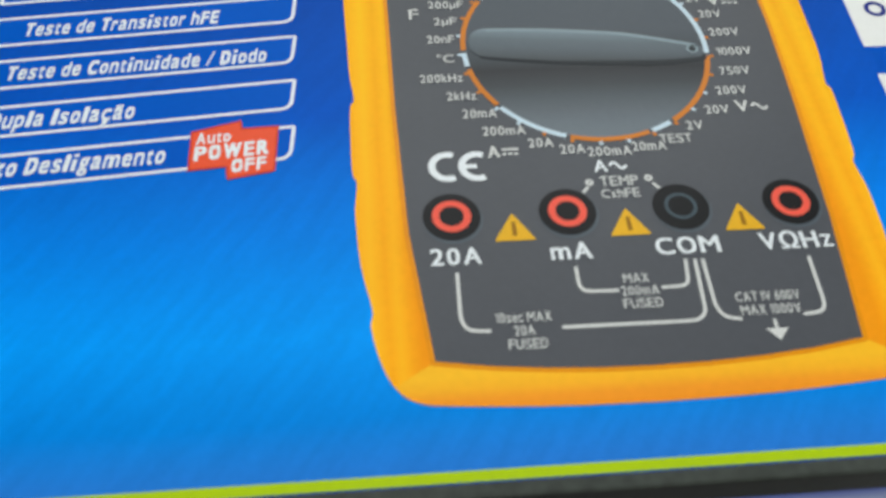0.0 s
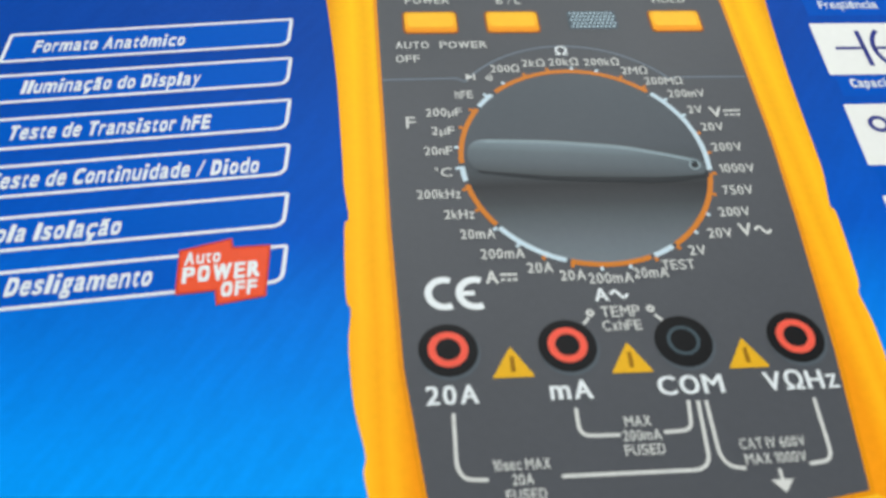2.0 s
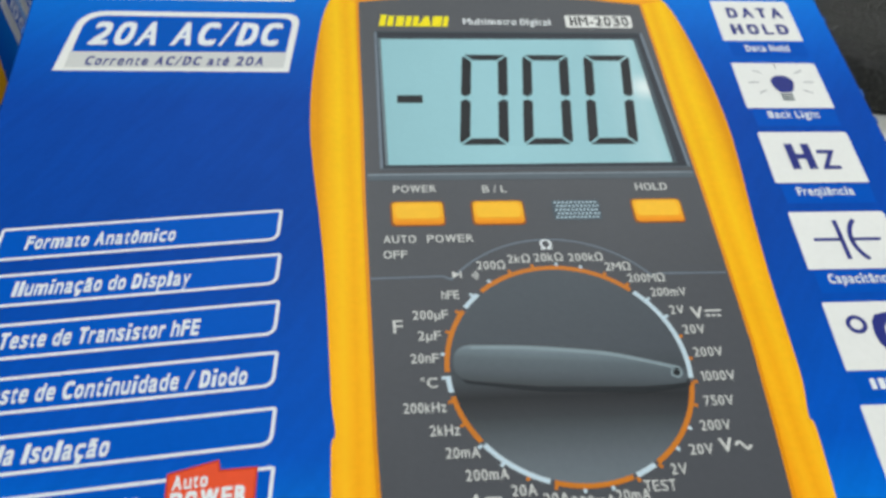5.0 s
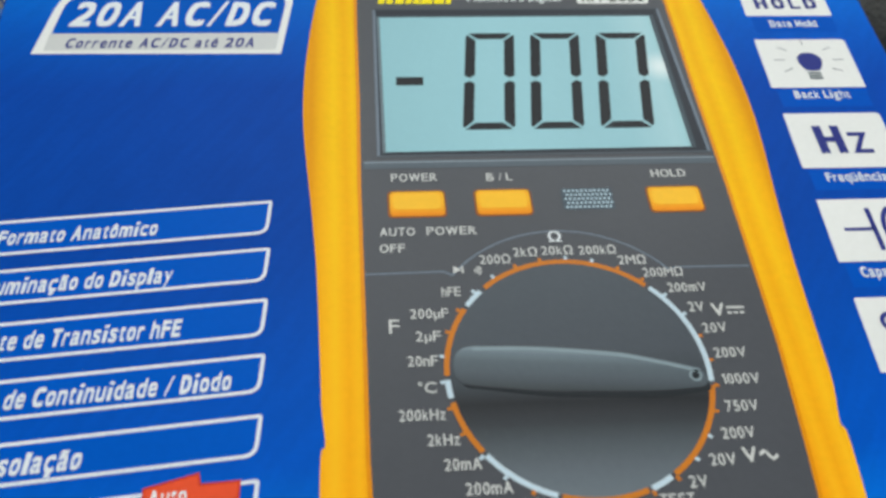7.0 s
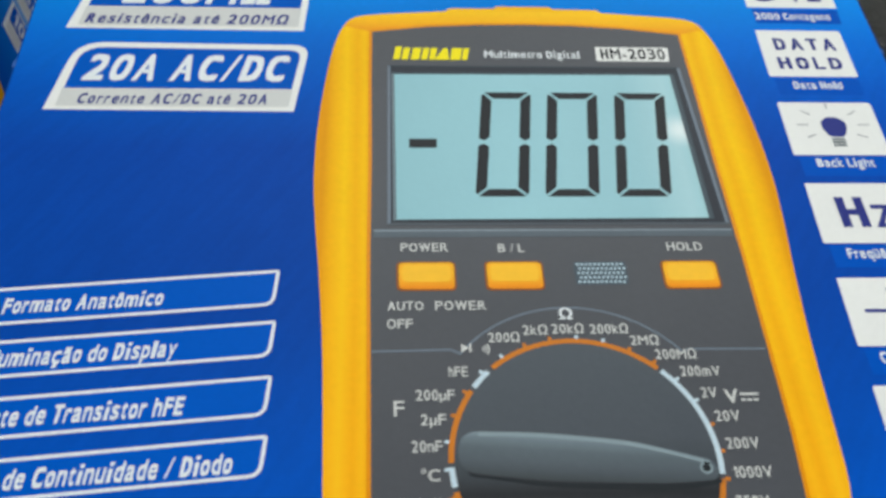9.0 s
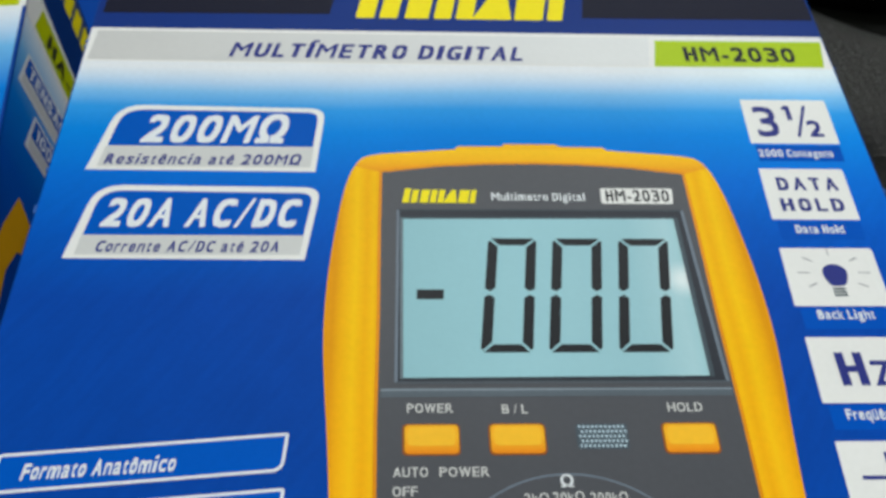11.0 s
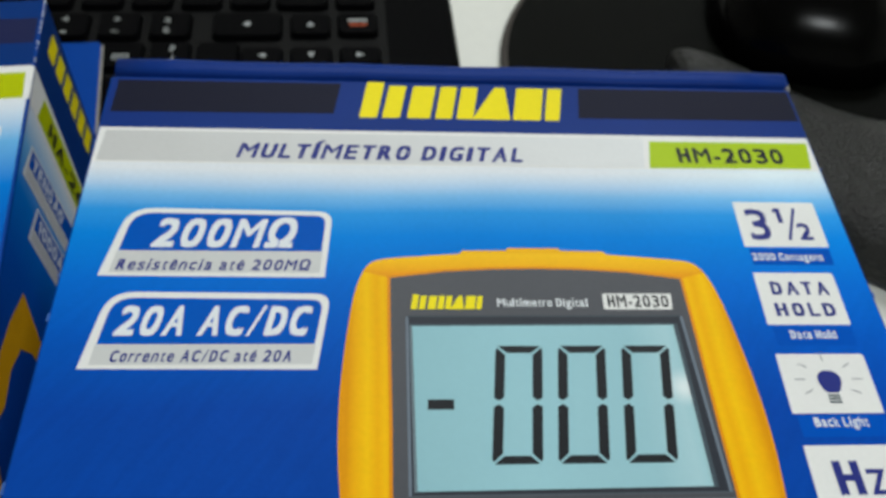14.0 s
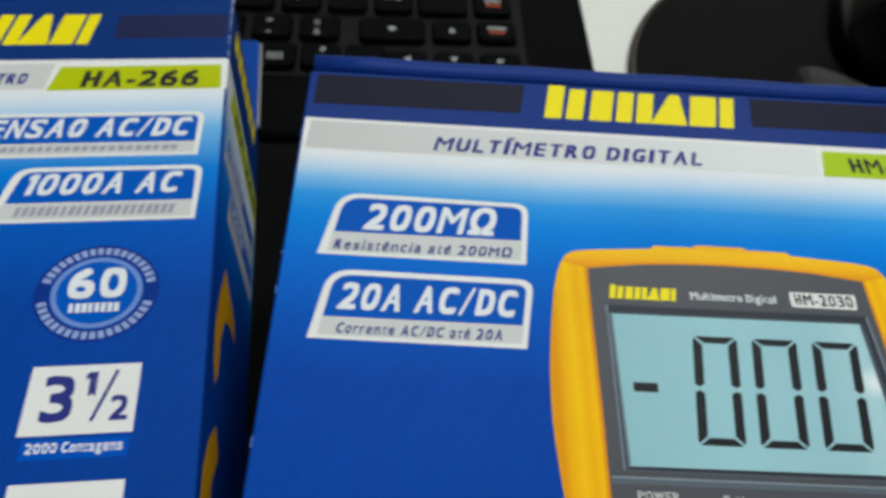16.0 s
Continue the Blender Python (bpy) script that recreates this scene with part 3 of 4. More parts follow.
part("bulb", flat(rounded([(156.4, -73.6), (155.4, -71.4), (155.5, -69.5), (157.0, -68.3), (159.2, -68.4), (160.5, -69.8), (160.2, -71.7), (159.2, -73.6)], 0.8), z(3)), INDIGO, p)
bm = bmesh.new()
for i in range(3):
    sheet(bm, [(156.4, -74.5 - 0.75 * i), (159.1, -74.5 - 0.75 * i), (159.0, -74.0 - 0.75 * i), (156.5, -74.0 - 0.75 * i)], z(3))
part("bulb_base", bm, JACK_GREY, p)
RAY_GREY = plain("ray_grey_print", rgb(130, 132, 140))
for a in (-35, 0, 40, 90, 140, 180, 215):
    c, s = math.cos(radians(a)), math.sin(radians(a))
    part("ray", stroke(bmesh.new(), [(157.8 + 4.9 * c, -70.4 + 4.3 * s), (157.8 + 7.2 * c, -70.4 + 5.9 * s)], 0.22, z(3)), RAY_GREY, p)
p = pictogram(148.0, -99.1, 166.9, -85.3, "Freqüência", 151.2, 162.6, -102.4, "hertz")
word("Hz", 152.4, -95.6, 162.4, 7.0, z(3), INDIGO, p, 0, 0.022)
p = pictogram(147.7, -120.0, 166.7, -106.5, "Capacitância", 150.3, 163.2, -123.2, "a capacitor sign")
bm = stroke(bmesh.new(), [(150.6, -113.2), (155.9, -113.2)], 0.7, z(3))
stroke(bm, [(156.0, -108.6), (156.0, -117.8)], 0.9, z(3))
stroke(bm, arc(164.5, -113.2, 6.6, 135, 225, 12), 0.9, z(3))
stroke(bm, [(158.0, -113.2), (163.6, -113.2)], 0.7, z(3))
part("capacitor_sign", bm, INDIGO, p)
p = pictogram(147.3, -141.0, 166.6, -127.2, "", 0, 0, 0, "a degree sign")
part("degree_ring", stroke(bmesh.new(), arc(152.0, -131.9, 1.5, 0, 360, 20)[:-1], 0.8, z(3), closed=True), INDIGO, p)
word("C", 154.6, -137.8, 161.2, 8.2, z(3), INDIGO, p, 0, 0.03)
bars(150.2, 163.0, -144.6, -142.6, z(3), LETTER, p, 9)
p = pictogram(146.9, -161.2, 166.3, -147.4, "", 0, 0, 0, "a plain sign")

# ---- the printed picture of the meter ----
AX = 100.5
HALF = [(0.0, -36.3), (5.6, -36.3), (6.2, -37.0), (15.6, -37.1), (16.4, -38.0), (30.0, -39.2), (35.0, -40.2), (37.4, -43.0), (39.2, -49.0),
        (40.6, -59.0), (41.7, -72.0), (41.9, -84.0), (41.3, -94.0), (40.2, -106.0), (39.2, -120.0), (38.6, -136.0), (38.3, -143.0),
        (37.5, -149.0), (38.1, -151.0), (37.7, -163.0), (37.0, -165.5), (37.4, -171.0), (36.9, -180.0), (35.6, -187.0), (35.9, -189.5), (35.2, -193.6), (34.0, -197.2), (32.4, -199.6), (30.2, -200.9), (26.5, -201.5), (14.0, -202.3), (0.0, -202.6)]


def glide(pts, steps=4):
    """A smooth line through all the points."""
    res = []
    for i in range(len(pts) - 1):
        a, b, c, d = pts[max(i - 1, 0)], pts[i], pts[i + 1], pts[min(i + 2, len(pts) - 1)]
        for k in range(steps):
            t = k / steps
            res.append(tuple(0.5 * (2 * b[m] + (c[m] - a[m]) * t + (2 * a[m] - 5 * b[m] + 4 * c[m] - d[m]) * t * t + (3 * b[m] - a[m] - 3 * c[m] + d[m]) * t ** 3) for m in (0, 1)))
    return res + [pts[-1]]


HALF = HALF[:5] + glide(HALF[5:])


def axis_at(y):
    return AX - 0.85 * min(1.0, max(0.0, (-140 - y) / 25))


outer = [(axis_at(y) + x, y) for x, y in HALF] + [(axis_at(y) - x, y) for x, y in HALF[-2:0:-1]]
INNER = [(0.0, -42.2), (10.0, -42.4), (20.0, -43.1), (31.6, -44.8), (31.7, -60.0), (31.6, -80.0), (31.8, -102.0), (31.6, -135.0), (31.2, -151.0), (30.1, -175.0), (28.0, -195.2), (21.0, -196.3), (14.0, -197.0), (7.0, -197.4), (0.0, -197.5)]
inner = [(axis_at(y) + x, y) for x, y in INNER] + [(axis_at(y) - x, y) for x, y in INNER[-2:0:-1]]
meter = part("meter_picture", flat(outer, z(3)), ORANGE, carton, "printed picture of an orange and charcoal multimeter")
HEAD = ramp_mat("orange_head_print", 1, -46, -36, [(-46, rgb(238, 158, 10)), (-43.0, rgb(242, 162, 10)), (-41, rgb(248, 182, 12)), (-38, rgb(252, 196, 18)), (-36, rgb(242, 174, 16))], wave=1)
FOOT = ramp_mat("orange_foot_print", 1, -203, -194, [(-203, rgb(238, 140, 30)), (-200.4, rgb(244, 152, 36)), (-198.6, rgb(248, 176, 36)), (-197, rgb(250, 186, 38)), (-194, rgb(246, 178, 32))], wave=1)
half = len(HALF)
right_side, left_side = outer[:half], outer[half:]
head = [q for q in left_side if q[1] > -44] + [q for q in right_side if q[1] > -44]
foot = [q for q in right_side if q[1] < -198.4] + [q for q in left_side if q[1] < -198.4]
n_in = len(INNER)
in_right, in_left = inner[:n_in], inner[n_in:]
part("holster_head", flat(head + [q for q in reversed(in_right) if q[1] > -45] + [q for q in reversed(in_left) if q[1] > -45], z(3.4)), HEAD, meter)
part("holster_foot", flat(foot + [q for q in reversed(in_left) if q[1] < -195] + [q for q in reversed(in_right) if q[1] < -195], z(3.4)), FOOT, meter)
part("holster_edge", stroke(bmesh.new(), inner, 1.3, z(4), closed=True), ORANGE_EDGE, meter)
part("face_plate", flat(inner, z(5)), PANEL, meter, "charcoal face plate")
rim = [(72.2, -54.9), (130.2, -54.8), (131.4, -94.7), (71.9, -94.7)]
part("screen_rim", flat(rim, z(6)), LCD_RIM, meter)
part("screen_rim_line", stroke(bmesh.new(), [rim[3], rim[0]], 0.55, z(6.5)), PANEL_RIM, meter)
part("screen_rim_line", stroke(bmesh.new(), [rim[1], rim[2]], 0.6, z(6.5)), PANEL_RIM, meter)
part("screen_rim_line", stroke(bmesh.new(), [rim[0], rim[1]], 0.4, z(6.6)), plain("rim_top_print", rgb(66, 74, 82)), meter)
part("screen_rim_line", stroke(bmesh.new(), [rim[3], rim[2]], 0.4, z(6.6)), plain("rim_foot_print", rgb(84, 92, 100)), meter)
part("screen_line", flat([(69.2, -97.6), (131.8, -97.5), (131.9, -95.9), (69.3, -95.9)], z(6)), plain("step_print", rgb(90, 100, 109)), meter)
part("screen_line", flat([(69.2, -96.4), (131.8, -96.3), (131.9, -95.95), (69.3, -95.95)], z(6.4)), plain("step_light_print", rgb(128, 140, 150)), meter)
screen = part("screen", flat([(73.2, -57.3), (128.3, -56.9), (128.6, -93.5), (73.2, -93.8)], z(7)), LCD, meter, "pale blue printed screen")
part("screen_bevel", stroke(bmesh.new(), [(72.9, -94.0), (72.9, -57.0)], 0.5, z(7.5)), plain("bevel_light_print", rgb(110, 126, 134)), screen)
part("screen_bevel", stroke(bmesh.new(), [(72.8, -57.1), (128.4, -56.8)], 0.5, z(7.5)), plain("bevel_dark_print", rgb(66, 78, 86)), screen)
part("screen_bevel", stroke(bmesh.new(), [(128.5, -56.8), (128.8, -93.7)], 0.9, z(7.5)), plain("bevel_side_print", rgb(72, 84, 92)), screen)


def digit(x0, x1, y1, y0, lean):
    """A seven-segment nought: six bevelled bars."""
    bm = bmesh.new()
    w, t, mid = x1 - x0, 2.0, (y0 + y1) / 2

    def q(u, v):
        return (x0 + u + lean * (v - y0), v)
    g = 0.28
    sheet(bm, [q(0.5, y1), q(w - 0.5, y1), q(w - t - 0.3, y1 - 1.7), q(t + 0.3, y1 - 1.7)], z(8))
    sheet(bm, [q(0.5, y0), q(w - 0.5, y0), q(w - t - 0.3, y0 + 1.7), q(t + 0.3, y0 + 1.7)], z(8))
    for side in (0, 1):
        def s(u, v):
            return q(w - u if side else u, v)
        sheet(bm, [s(0, y1 - 0.9), s(0.35, y1 - 0.5), s(t, y1 - 2.2), s(t, mid + 1.2), s(t / 2, mid + 0.4), s(0, mid + 1.0)], z(8))
        sheet(bm, [s(0, y0 + 0.9), s(0.35, y0 + 0.5), s(t, y0 + 2.2), s(t, mid - 1.2), s(t / 2, mid - 0.4), s(0, mid - 1.0)], z(8))
    return part("digit", bm, INK, screen, "black seven-segment nought")


for x0, wide_by, lean in ((87.2, 9.6, 0.108), (99.7, 9.8, 0.12), (112.6, 10.0, 0.13)):
    digit(x0, x0 + wide_by, -62.3, -88.6, lean)
part("minus_sign", flat([(75.7, -76.9), (80.8, -76.9), (80.9, -74.7), (75.8, -74.7)], z(8)), INK, screen)
emblem(73.0, 87.8, -53.1, -49.6, z(7), YELLOW, meter)
word("Multimetro Digital", 91.3, -52.4, 110.6, 2.1, z(7), LETTER, meter, 0, 0.012)
plate = part("model_plate", flat(rounded([(113.9, -53.1), (128.8, -53.1), (129.2, -48.9), (114.1, -48.9)], 0.5), z(7)), WHITE, meter)
word("HM-2030", 115.0, -52.5, 128.2, 3.1, z(8), INK, meter, 0, 0.014, track=1.2)

for x0, x1 in ((73.3, 82.7), (88.0, 97.4), (118.0, 127.3)):
    part("button_shade", flat(rounded([(x0 - 0.3, -108.7), (x1 + 0.2, -108.7), (x1 + 0.2, -102.8), (x0 - 0.3, -102.8)], 1.0), z(6)), plain("button_rim_print", rgb(150, 84, 34)), meter)
    part("button", flat(rounded([(x0 + 0.1, -108.4), (x1 - 0.1, -108.4), (x1 - 0.1, -103.0), (x0 + 0.1, -103.0)], 0.9), z(7)), BUTTON, meter, "orange printed button")
    part("button_gleam", flat(rounded([(x0 + 0.7, -106.9), (x1 - 0.7, -106.9), (x1 - 0.7, -103.4), (x0 + 0.7, -103.4)], 0.8), z(7.4)), BUTTON_LIGHT, meter)
bm = flat(rounded([(102.8, -107.7), (111.8, -107.7), (111.8, -102.9), (102.8, -102.9)], 0.6), z(6))
part("grille", bm, plain("grille_dark_print", rgb(74, 86, 96)), meter)
bm = bmesh.new()
for i in range(11):
    for j in range(5):
        x, y = 103.5 + 0.75 * i + 0.35 * (j % 2), -107.1 + 0.9 * j
        sheet(bm, [(x - 0.32, y), (x, y - 0.36), (x + 0.32, y), (x, y + 0.36)], z(7))
part("grille_dots", bm, BUZZ, meter)
TXT = [("POWER", 73.8, -100.7, 81.8, 1.75), ("B / L", 90.3, -100.9, 94.8, 1.75), ("HOLD", 119.5, -100.7, 125.7, 1.75), ("AUTO", 71.5, -112.5, 77.3, 1.7),
       ("POWER", 79.2, -112.5, 87.5, 1.7), ("OFF", 71.4, -115.9, 75.5, 1.7)]
for body, x0, y, x1, h in TXT:
    face_word(body, x0, y, x1, h, z(7), DIM, meter, 0, 0.014)
part("face_line", stroke(bmesh.new(), [(68.9, -120.1), (81.4, -119.9)] + arc(100.5, -135.0, 22.8, 141, 39, 20) + [(119.4, -120.2), (131.8, -120.3)], 0.35, z(6)), PANEL_RIM, meter)

# selector dial
KX, KY, KR, KRX = 100.4, -138.85, 20.3, 19.85
dial = part("dial", disc(KX, KY, KRX - 0.3, z(6), 64, KR - 0.3), KNOB, meter, "dark round selector dial")


def ring_arc(a0, a1, material):
    part("dial_arc", stroke(bmesh.new(), arc(KX, KY, KRX, a0, a1, 24, KR), 0.85, z(7)), material, meter)


def ang(x, y):
    return math.degrees(math.atan2(y - KY, x - KX))


for p0, p1, m in (((113.8, -123.8), (87.3, -123.2), AMBER), ((86.6, -123.9), (84.3, -126.7), PALE), ((83.9, -127.3), (80.2, -138.9), AMBER), ((80.2, -139.6), (80.6, -142.6), PALE),
                  ((80.9, -143.3), (84.4, -151.2), AMBER), ((84.8, -151.8), (94.2, -158.1), PALE), ((94.8, -158.4), (107.2, -158.0), AMBER), ((107.8, -157.8), (111.0, -156.2), PALE),
                  ((111.6, -155.8), (120.6, -142.2), AMBER), ((120.7, -141.4), (114.4, -124.2), PALE)):
    a0, a1 = ang(*p0), ang(*p1)
    if a1 < a0:
        a1 += 360
    ring_arc(a0, a1, m)
for k in range(30):
    a = radians(12 * k + 3)
    part("dial_tick", stroke(bmesh.new(), [(KX + (KRX + 0.3) * math.cos(a), KY + (KR + 0.3) * math.sin(a)), (KX + (KRX + 1.1) * math.cos(a), KY + (KR + 1.1) * math.sin(a))], 0.55, z(6.6)), PALE if k % 4 > 1 else AMBER, meter)
TILT = radians(-4.6)
KNOB_AT = Matrix.Translation((101.0 * MM, -138.7 * MM, 0)) @ Matrix.Rotation(TILT, 4, "Z")
shade = part("handle_shade", flat(rounded([(-18.4, -2.0), (-17.6, -3.7), (-6.0, -4.6), (12.0, -4.2), (19.2, -2.6), (18.6, -1.0)], [0, 0.6, 3, 3, 0.5, 0], 6), z(7.6)), HANDLE_SHADE, meter)
handle = part("dial_handle", flat(rounded([(-19.6, 3.3), (-6.0, 3.85), (6.0, 3.3), (13.0, 2.0), (18.4, 0.9), (18.9, -2.0), (12.0, -3.1), (-6.0, -3.9), (-19.4, -3.2)], [3.4, 3, 3, 3, 1.4, 1.4, 4, 4, 3.0], 6), z(8)), HANDLE, meter, "grey tapered dial handle")
glint = part("handle_glint", stroke(bmesh.new(), glide([(-16.6, 2.9), (-8.0, 3.3), (4.0, 2.9), (11.0, 1.9), (17.6, 0.5)]), 0.6, z(9)), HANDLE_LIGHT, meter)
for ob in (shade, handle, glint):
    ob.matrix_basis = KNOB_AT
part("pointer_ring", stroke(bmesh.new(), arc(117.9, -140.4, 0.8, 0, 360, 18)[:-1], 0.35, z(9), closed=True), HANDLE_LIGHT, meter)
part("pointer_dot", disc(117.9, -140.4, 0.62, z(9), 14), HANDLE_SHADE, meter)
DIAL = [("200Ω", 89.9, -117.8, 5.0), ("2kΩ", 95.0, -116.5, 4.0), ("20kΩ", 100.3, -116.3, 5.2), ("200kΩ", 107.0, -116.4, 6.2), ("2MΩ", 112.4, -118.6, 4.6), ("200MΩ", 117.0, -121.2, 6.6),
        ("200mV", 120.3, -124.3, 6.3), ("2V", 120.9, -128.1, 2.5), ("20V", 122.9, -132.1, 3.8), ("200V", 124.2, -136.6, 5.0), ("1000V", 124.7, -141.2, 5.7), ("750V", 123.6, -145.7, 4.9),
        ("200V", 121.9, -150.0, 4.9), ("20V", 118.6, -154.0, 3.8), ("2V", 114.3, -157.1, 2.6), ("TEST", 110.8, -159.6, 4.9), ("20mA", 106.4, -160.9, 5.2), ("200mA", 100.3, -161.6, 6.6), ("20A", 94.8, -160.9, 3.8),
        ("20A", 90.2, -159.4, 3.8), ("200mA", 85.0, -156.7, 6.5), ("20mA", 81.7, -153.0, 5.2), ("2kHz", 79.3, -149.2, 4.6), ("200kHz", 76.5, -145.2, 6.7), ("°C", 77.5, -140.8, 2.7), ("20nF", 77.1, -136.3, 4.5),
        ("2µF", 78.2, -132.0, 3.8), ("200µF", 78.6, -127.9, 5.9), ("hFE", 82.3, -123.9, 3.0)]
for body, x, y, w in DIAL:
    face_word(body, x - w / 2, y - 0.85, x + w / 2, 1.75, z(7.5), DIM, meter, 0, 0.012, name="dial_lettering")
face_word("Ω", 99.2, -114.5, 101.4, 2.1, z(7.5), LETTER, meter)
face_word("F", 72.3, -131.3, 73.9, 2.5, z(7.5), DIM, meter, 0, 0.01)
face_word("V", 123.2, -129.9, 125.4, 2.3, z(7.5), DIM, meter)
bm = flat([(125.7, -128.6), (128.6, -128.6), (128.6, -128.2), (125.7, -128.2)], z(7.5))
for i in range(3):
    sheet(bm, [(125.7 + i, -129.6), (126.4 + i, -129.6), (126.4 + i, -129.2), (125.7 + i, -129.2)], z(7.5))
part("direct_sign", bm, DIM, meter)
face_word("V", 121.6, -154.6, 123.8, 2.3, z(7.5), DIM, meter)
part("wave_sign", stroke(bmesh.new(), [(124.2 + 0.25 * i, -153.6 + 0.6 * math.sin(i * 0.63)) for i in range(11)], 0.45, z(7.5)), DIM, meter)
face_word("A", 82.0, -161.9, 83.9, 2.2, z(7.5), DIM, meter)
bm = flat([(84.2, -160.6), (86.7, -160.6), (86.7, -160.2), (84.2, -160.2)], z(7.5))
for i in range(3):
    sheet(bm, [(84.2 + 0.9 * i, -161.5), (84.8 + 0.9 * i, -161.5), (84.8 + 0.9 * i, -161.1), (84.2 + 0.9 * i, -161.1)], z(7.5))
part("direct_sign", bm, DIM, meter)
face_word("A", 97.3, -165.5, 99.4, 2.2, z(7.5), LETTER, meter)
part("wave_sign", stroke(bmesh.new(), [(99.7 + 0.25 * i, -164.4 + 0.6 * math.sin(i * 0.63)) for i in range(11)], 0.45, z(7.5)), LETTER, meter)
bm = stroke(bmesh.new(), [(84.0, -119.8), (84.0, -119.8 + 0.01)], 0.2, z(7))
sheet(bm, [(83.0, -120.4), (83.0, -118.9), (84.3, -119.65)], z(7.5))
sheet(bm, [(84.3, -120.4), (84.6, -120.4), (84.6, -118.9), (84.3, -118.9)], z(7.5))
for i in range(3):
    stroke(bm, arc(86.0, -119.9, 0.5 + 0.45 * i, -40, 40, 5), 0.22, z(7.5))
part("diode_sign", bm, DIM, meter)

# conformity mark as arcs
bm = stroke(bmesh.new(), arc(75.9, -163.3, 2.3, 65, 295, 18), 1.05, z(7.5))
part("conformity_mark", bm, LETTER, meter)
bm = stroke(bmesh.new(), arc(80.3, -163.4, 2.3, 65, 295, 18), 1.05, z(7.5))
sheet(bm, [(78.0, -163.8), (80.2, -163.8), (80.2, -163.0), (78.0, -163.0)], z(7.6))
part("conformity_mark", bm, LETTER, meter)

def soften(pts, rounds=2):
    """Cuts the inner corners of a line twice, so that its bends are round."""
    for k in range(rounds):
        res = [pts[0]]
        for a, b in zip(pts, pts[1:]):
            d = min(0.25, 0.5 / math.dist(a, b))
            res += [(a[0] + (b[0] - a[0]) * d, a[1] + (b[1] - a[1]) * d), (b[0] + (a[0] - b[0]) * d, b[1] + (a[1] - b[1]) * d)]
        pts = res + [pts[-1]]
    return pts


# sockets, warning signs and their lettering
for k, jx in enumerate((75.7, 92.2, 108.6, 124.8)):
    part("socket_rim", disc(jx + 0.15, -172.9, 4.25, z(6), 40), JACK_RIM, meter)
    s = part("socket", disc(jx, -172.5, 4.1, z(7), 40), JACK_DARK, meter, "round printed socket")
    part("socket_ring", stroke(bmesh.new(), arc(jx, -172.4, 2.25 if k != 2 else 2.1, 0, 360, 28)[:-1], 1.05 if k != 2 else 0.5, z(8), closed=True), JACK_GREY if k == 2 else JACK_RED, meter)
for tx in (84.2, 100.5, 116.9):
    part("warning_sign", flat(rounded([(tx, -172.3), (tx - 2.95, -177.1), (tx + 2.95, -177.1)], 0.4), z(7)), WARN, meter, "yellow warning triangle")
    part("warning_mark", flat([(tx - 0.3, -176.3), (tx + 0.35, -176.3), (tx + 0.3, -173.9), (tx - 0.25, -173.9)], z(8)), plain("warning_ink", rgb(150, 104, 20)), meter)
for body, x0, x1, h in (("20A", 72.2, 79.2, 2.75), ("mA", 88.7, 94.5, 2.75), ("COM", 103.4, 112.5, 2.8), ("VΩHz", 118.2, 128.6, 2.8)):
    face_word(body, x0, -180.7, x1, h, z(7.5), LETTER, meter, 0, 0.02)
face_word("TEMP", 97.8, -168.2, 103.4, 1.8, z(7.5), DIM, meter, 0, 0.01)
face_word("CxhFE", 97.6, -170.4, 103.2, 1.6, z(7.5), DIM, meter, 0, 0.01)
for dx, dy in ((96.2, -167.4), (105.0, -167.0)):
    part("dot", stroke(bmesh.new(), arc(dx, dy, 0.42, 0, 360, 12)[:-1], 0.4, z(7.5), closed=True), DIM, meter)
for q0, q1 in (((95.0, -169.2), (95.9, -168.2)), ((105.4, -168.0), (106.3, -169.0))):
    part("tick", stroke(bmesh.new(), [q0, q1], 0.45, z(7.5)), DIM, meter)
for pts in ([(75.6, -182.0), (75.4, -189.5), (76.3, -191.1), (79.2, -191.3)], [(88.5, -191.3), (106.6, -191.4), (107.9, -190.2), (108.4, -181.7)], [(91.8, -182.0), (91.7, -185.0), (92.4, -186.0), (97.0, -186.1)],
            [(102.8, -186.0), (106.0, -185.9), (106.7, -185.2), (107.1, -181.6)], [(109.5, -181.7), (109.4, -189.6), (110.4, -191.2), (112.4, -191.5)], [(124.4, -182.1), (124.2, -190.0), (123.4, -191.1), (120.9, -191.3)]):
    part("link_line", stroke(bmesh.new(), soften(pts), 0.5, z(7.5)), DIM, meter)
for body, x0, y, x1 in (("10sec MAX", 80.0, -190.2, 87.3), ("20A", 82.2, -192.2, 84.9), ("FUSED", 81.2, -194.2, 86.3), ("MAX", 97.9, -185.0, 101.4), ("200mA", 97.3, -187.0, 102.4), ("FUSED", 97.2, -189.0, 102.5), ("CAT IV 600V", 112.4, -188.9, 121.2), ("MAX 1000V", 112.6, -191.0, 120.8)):
    face_word(body, x0, y, x1, 1.45, z(7.5), DIM, meter, 0, 0.008)
bm = stroke(bmesh.new(), [(116.7, -191.8), (116.7, -193.2)], 0.45, z(7.5))
sheet(bm, [(115.2, -193.2), (118.2, -193.2), (116.7, -195.0)], z(7.5))
part("earth_sign", bm, DIM, meter)

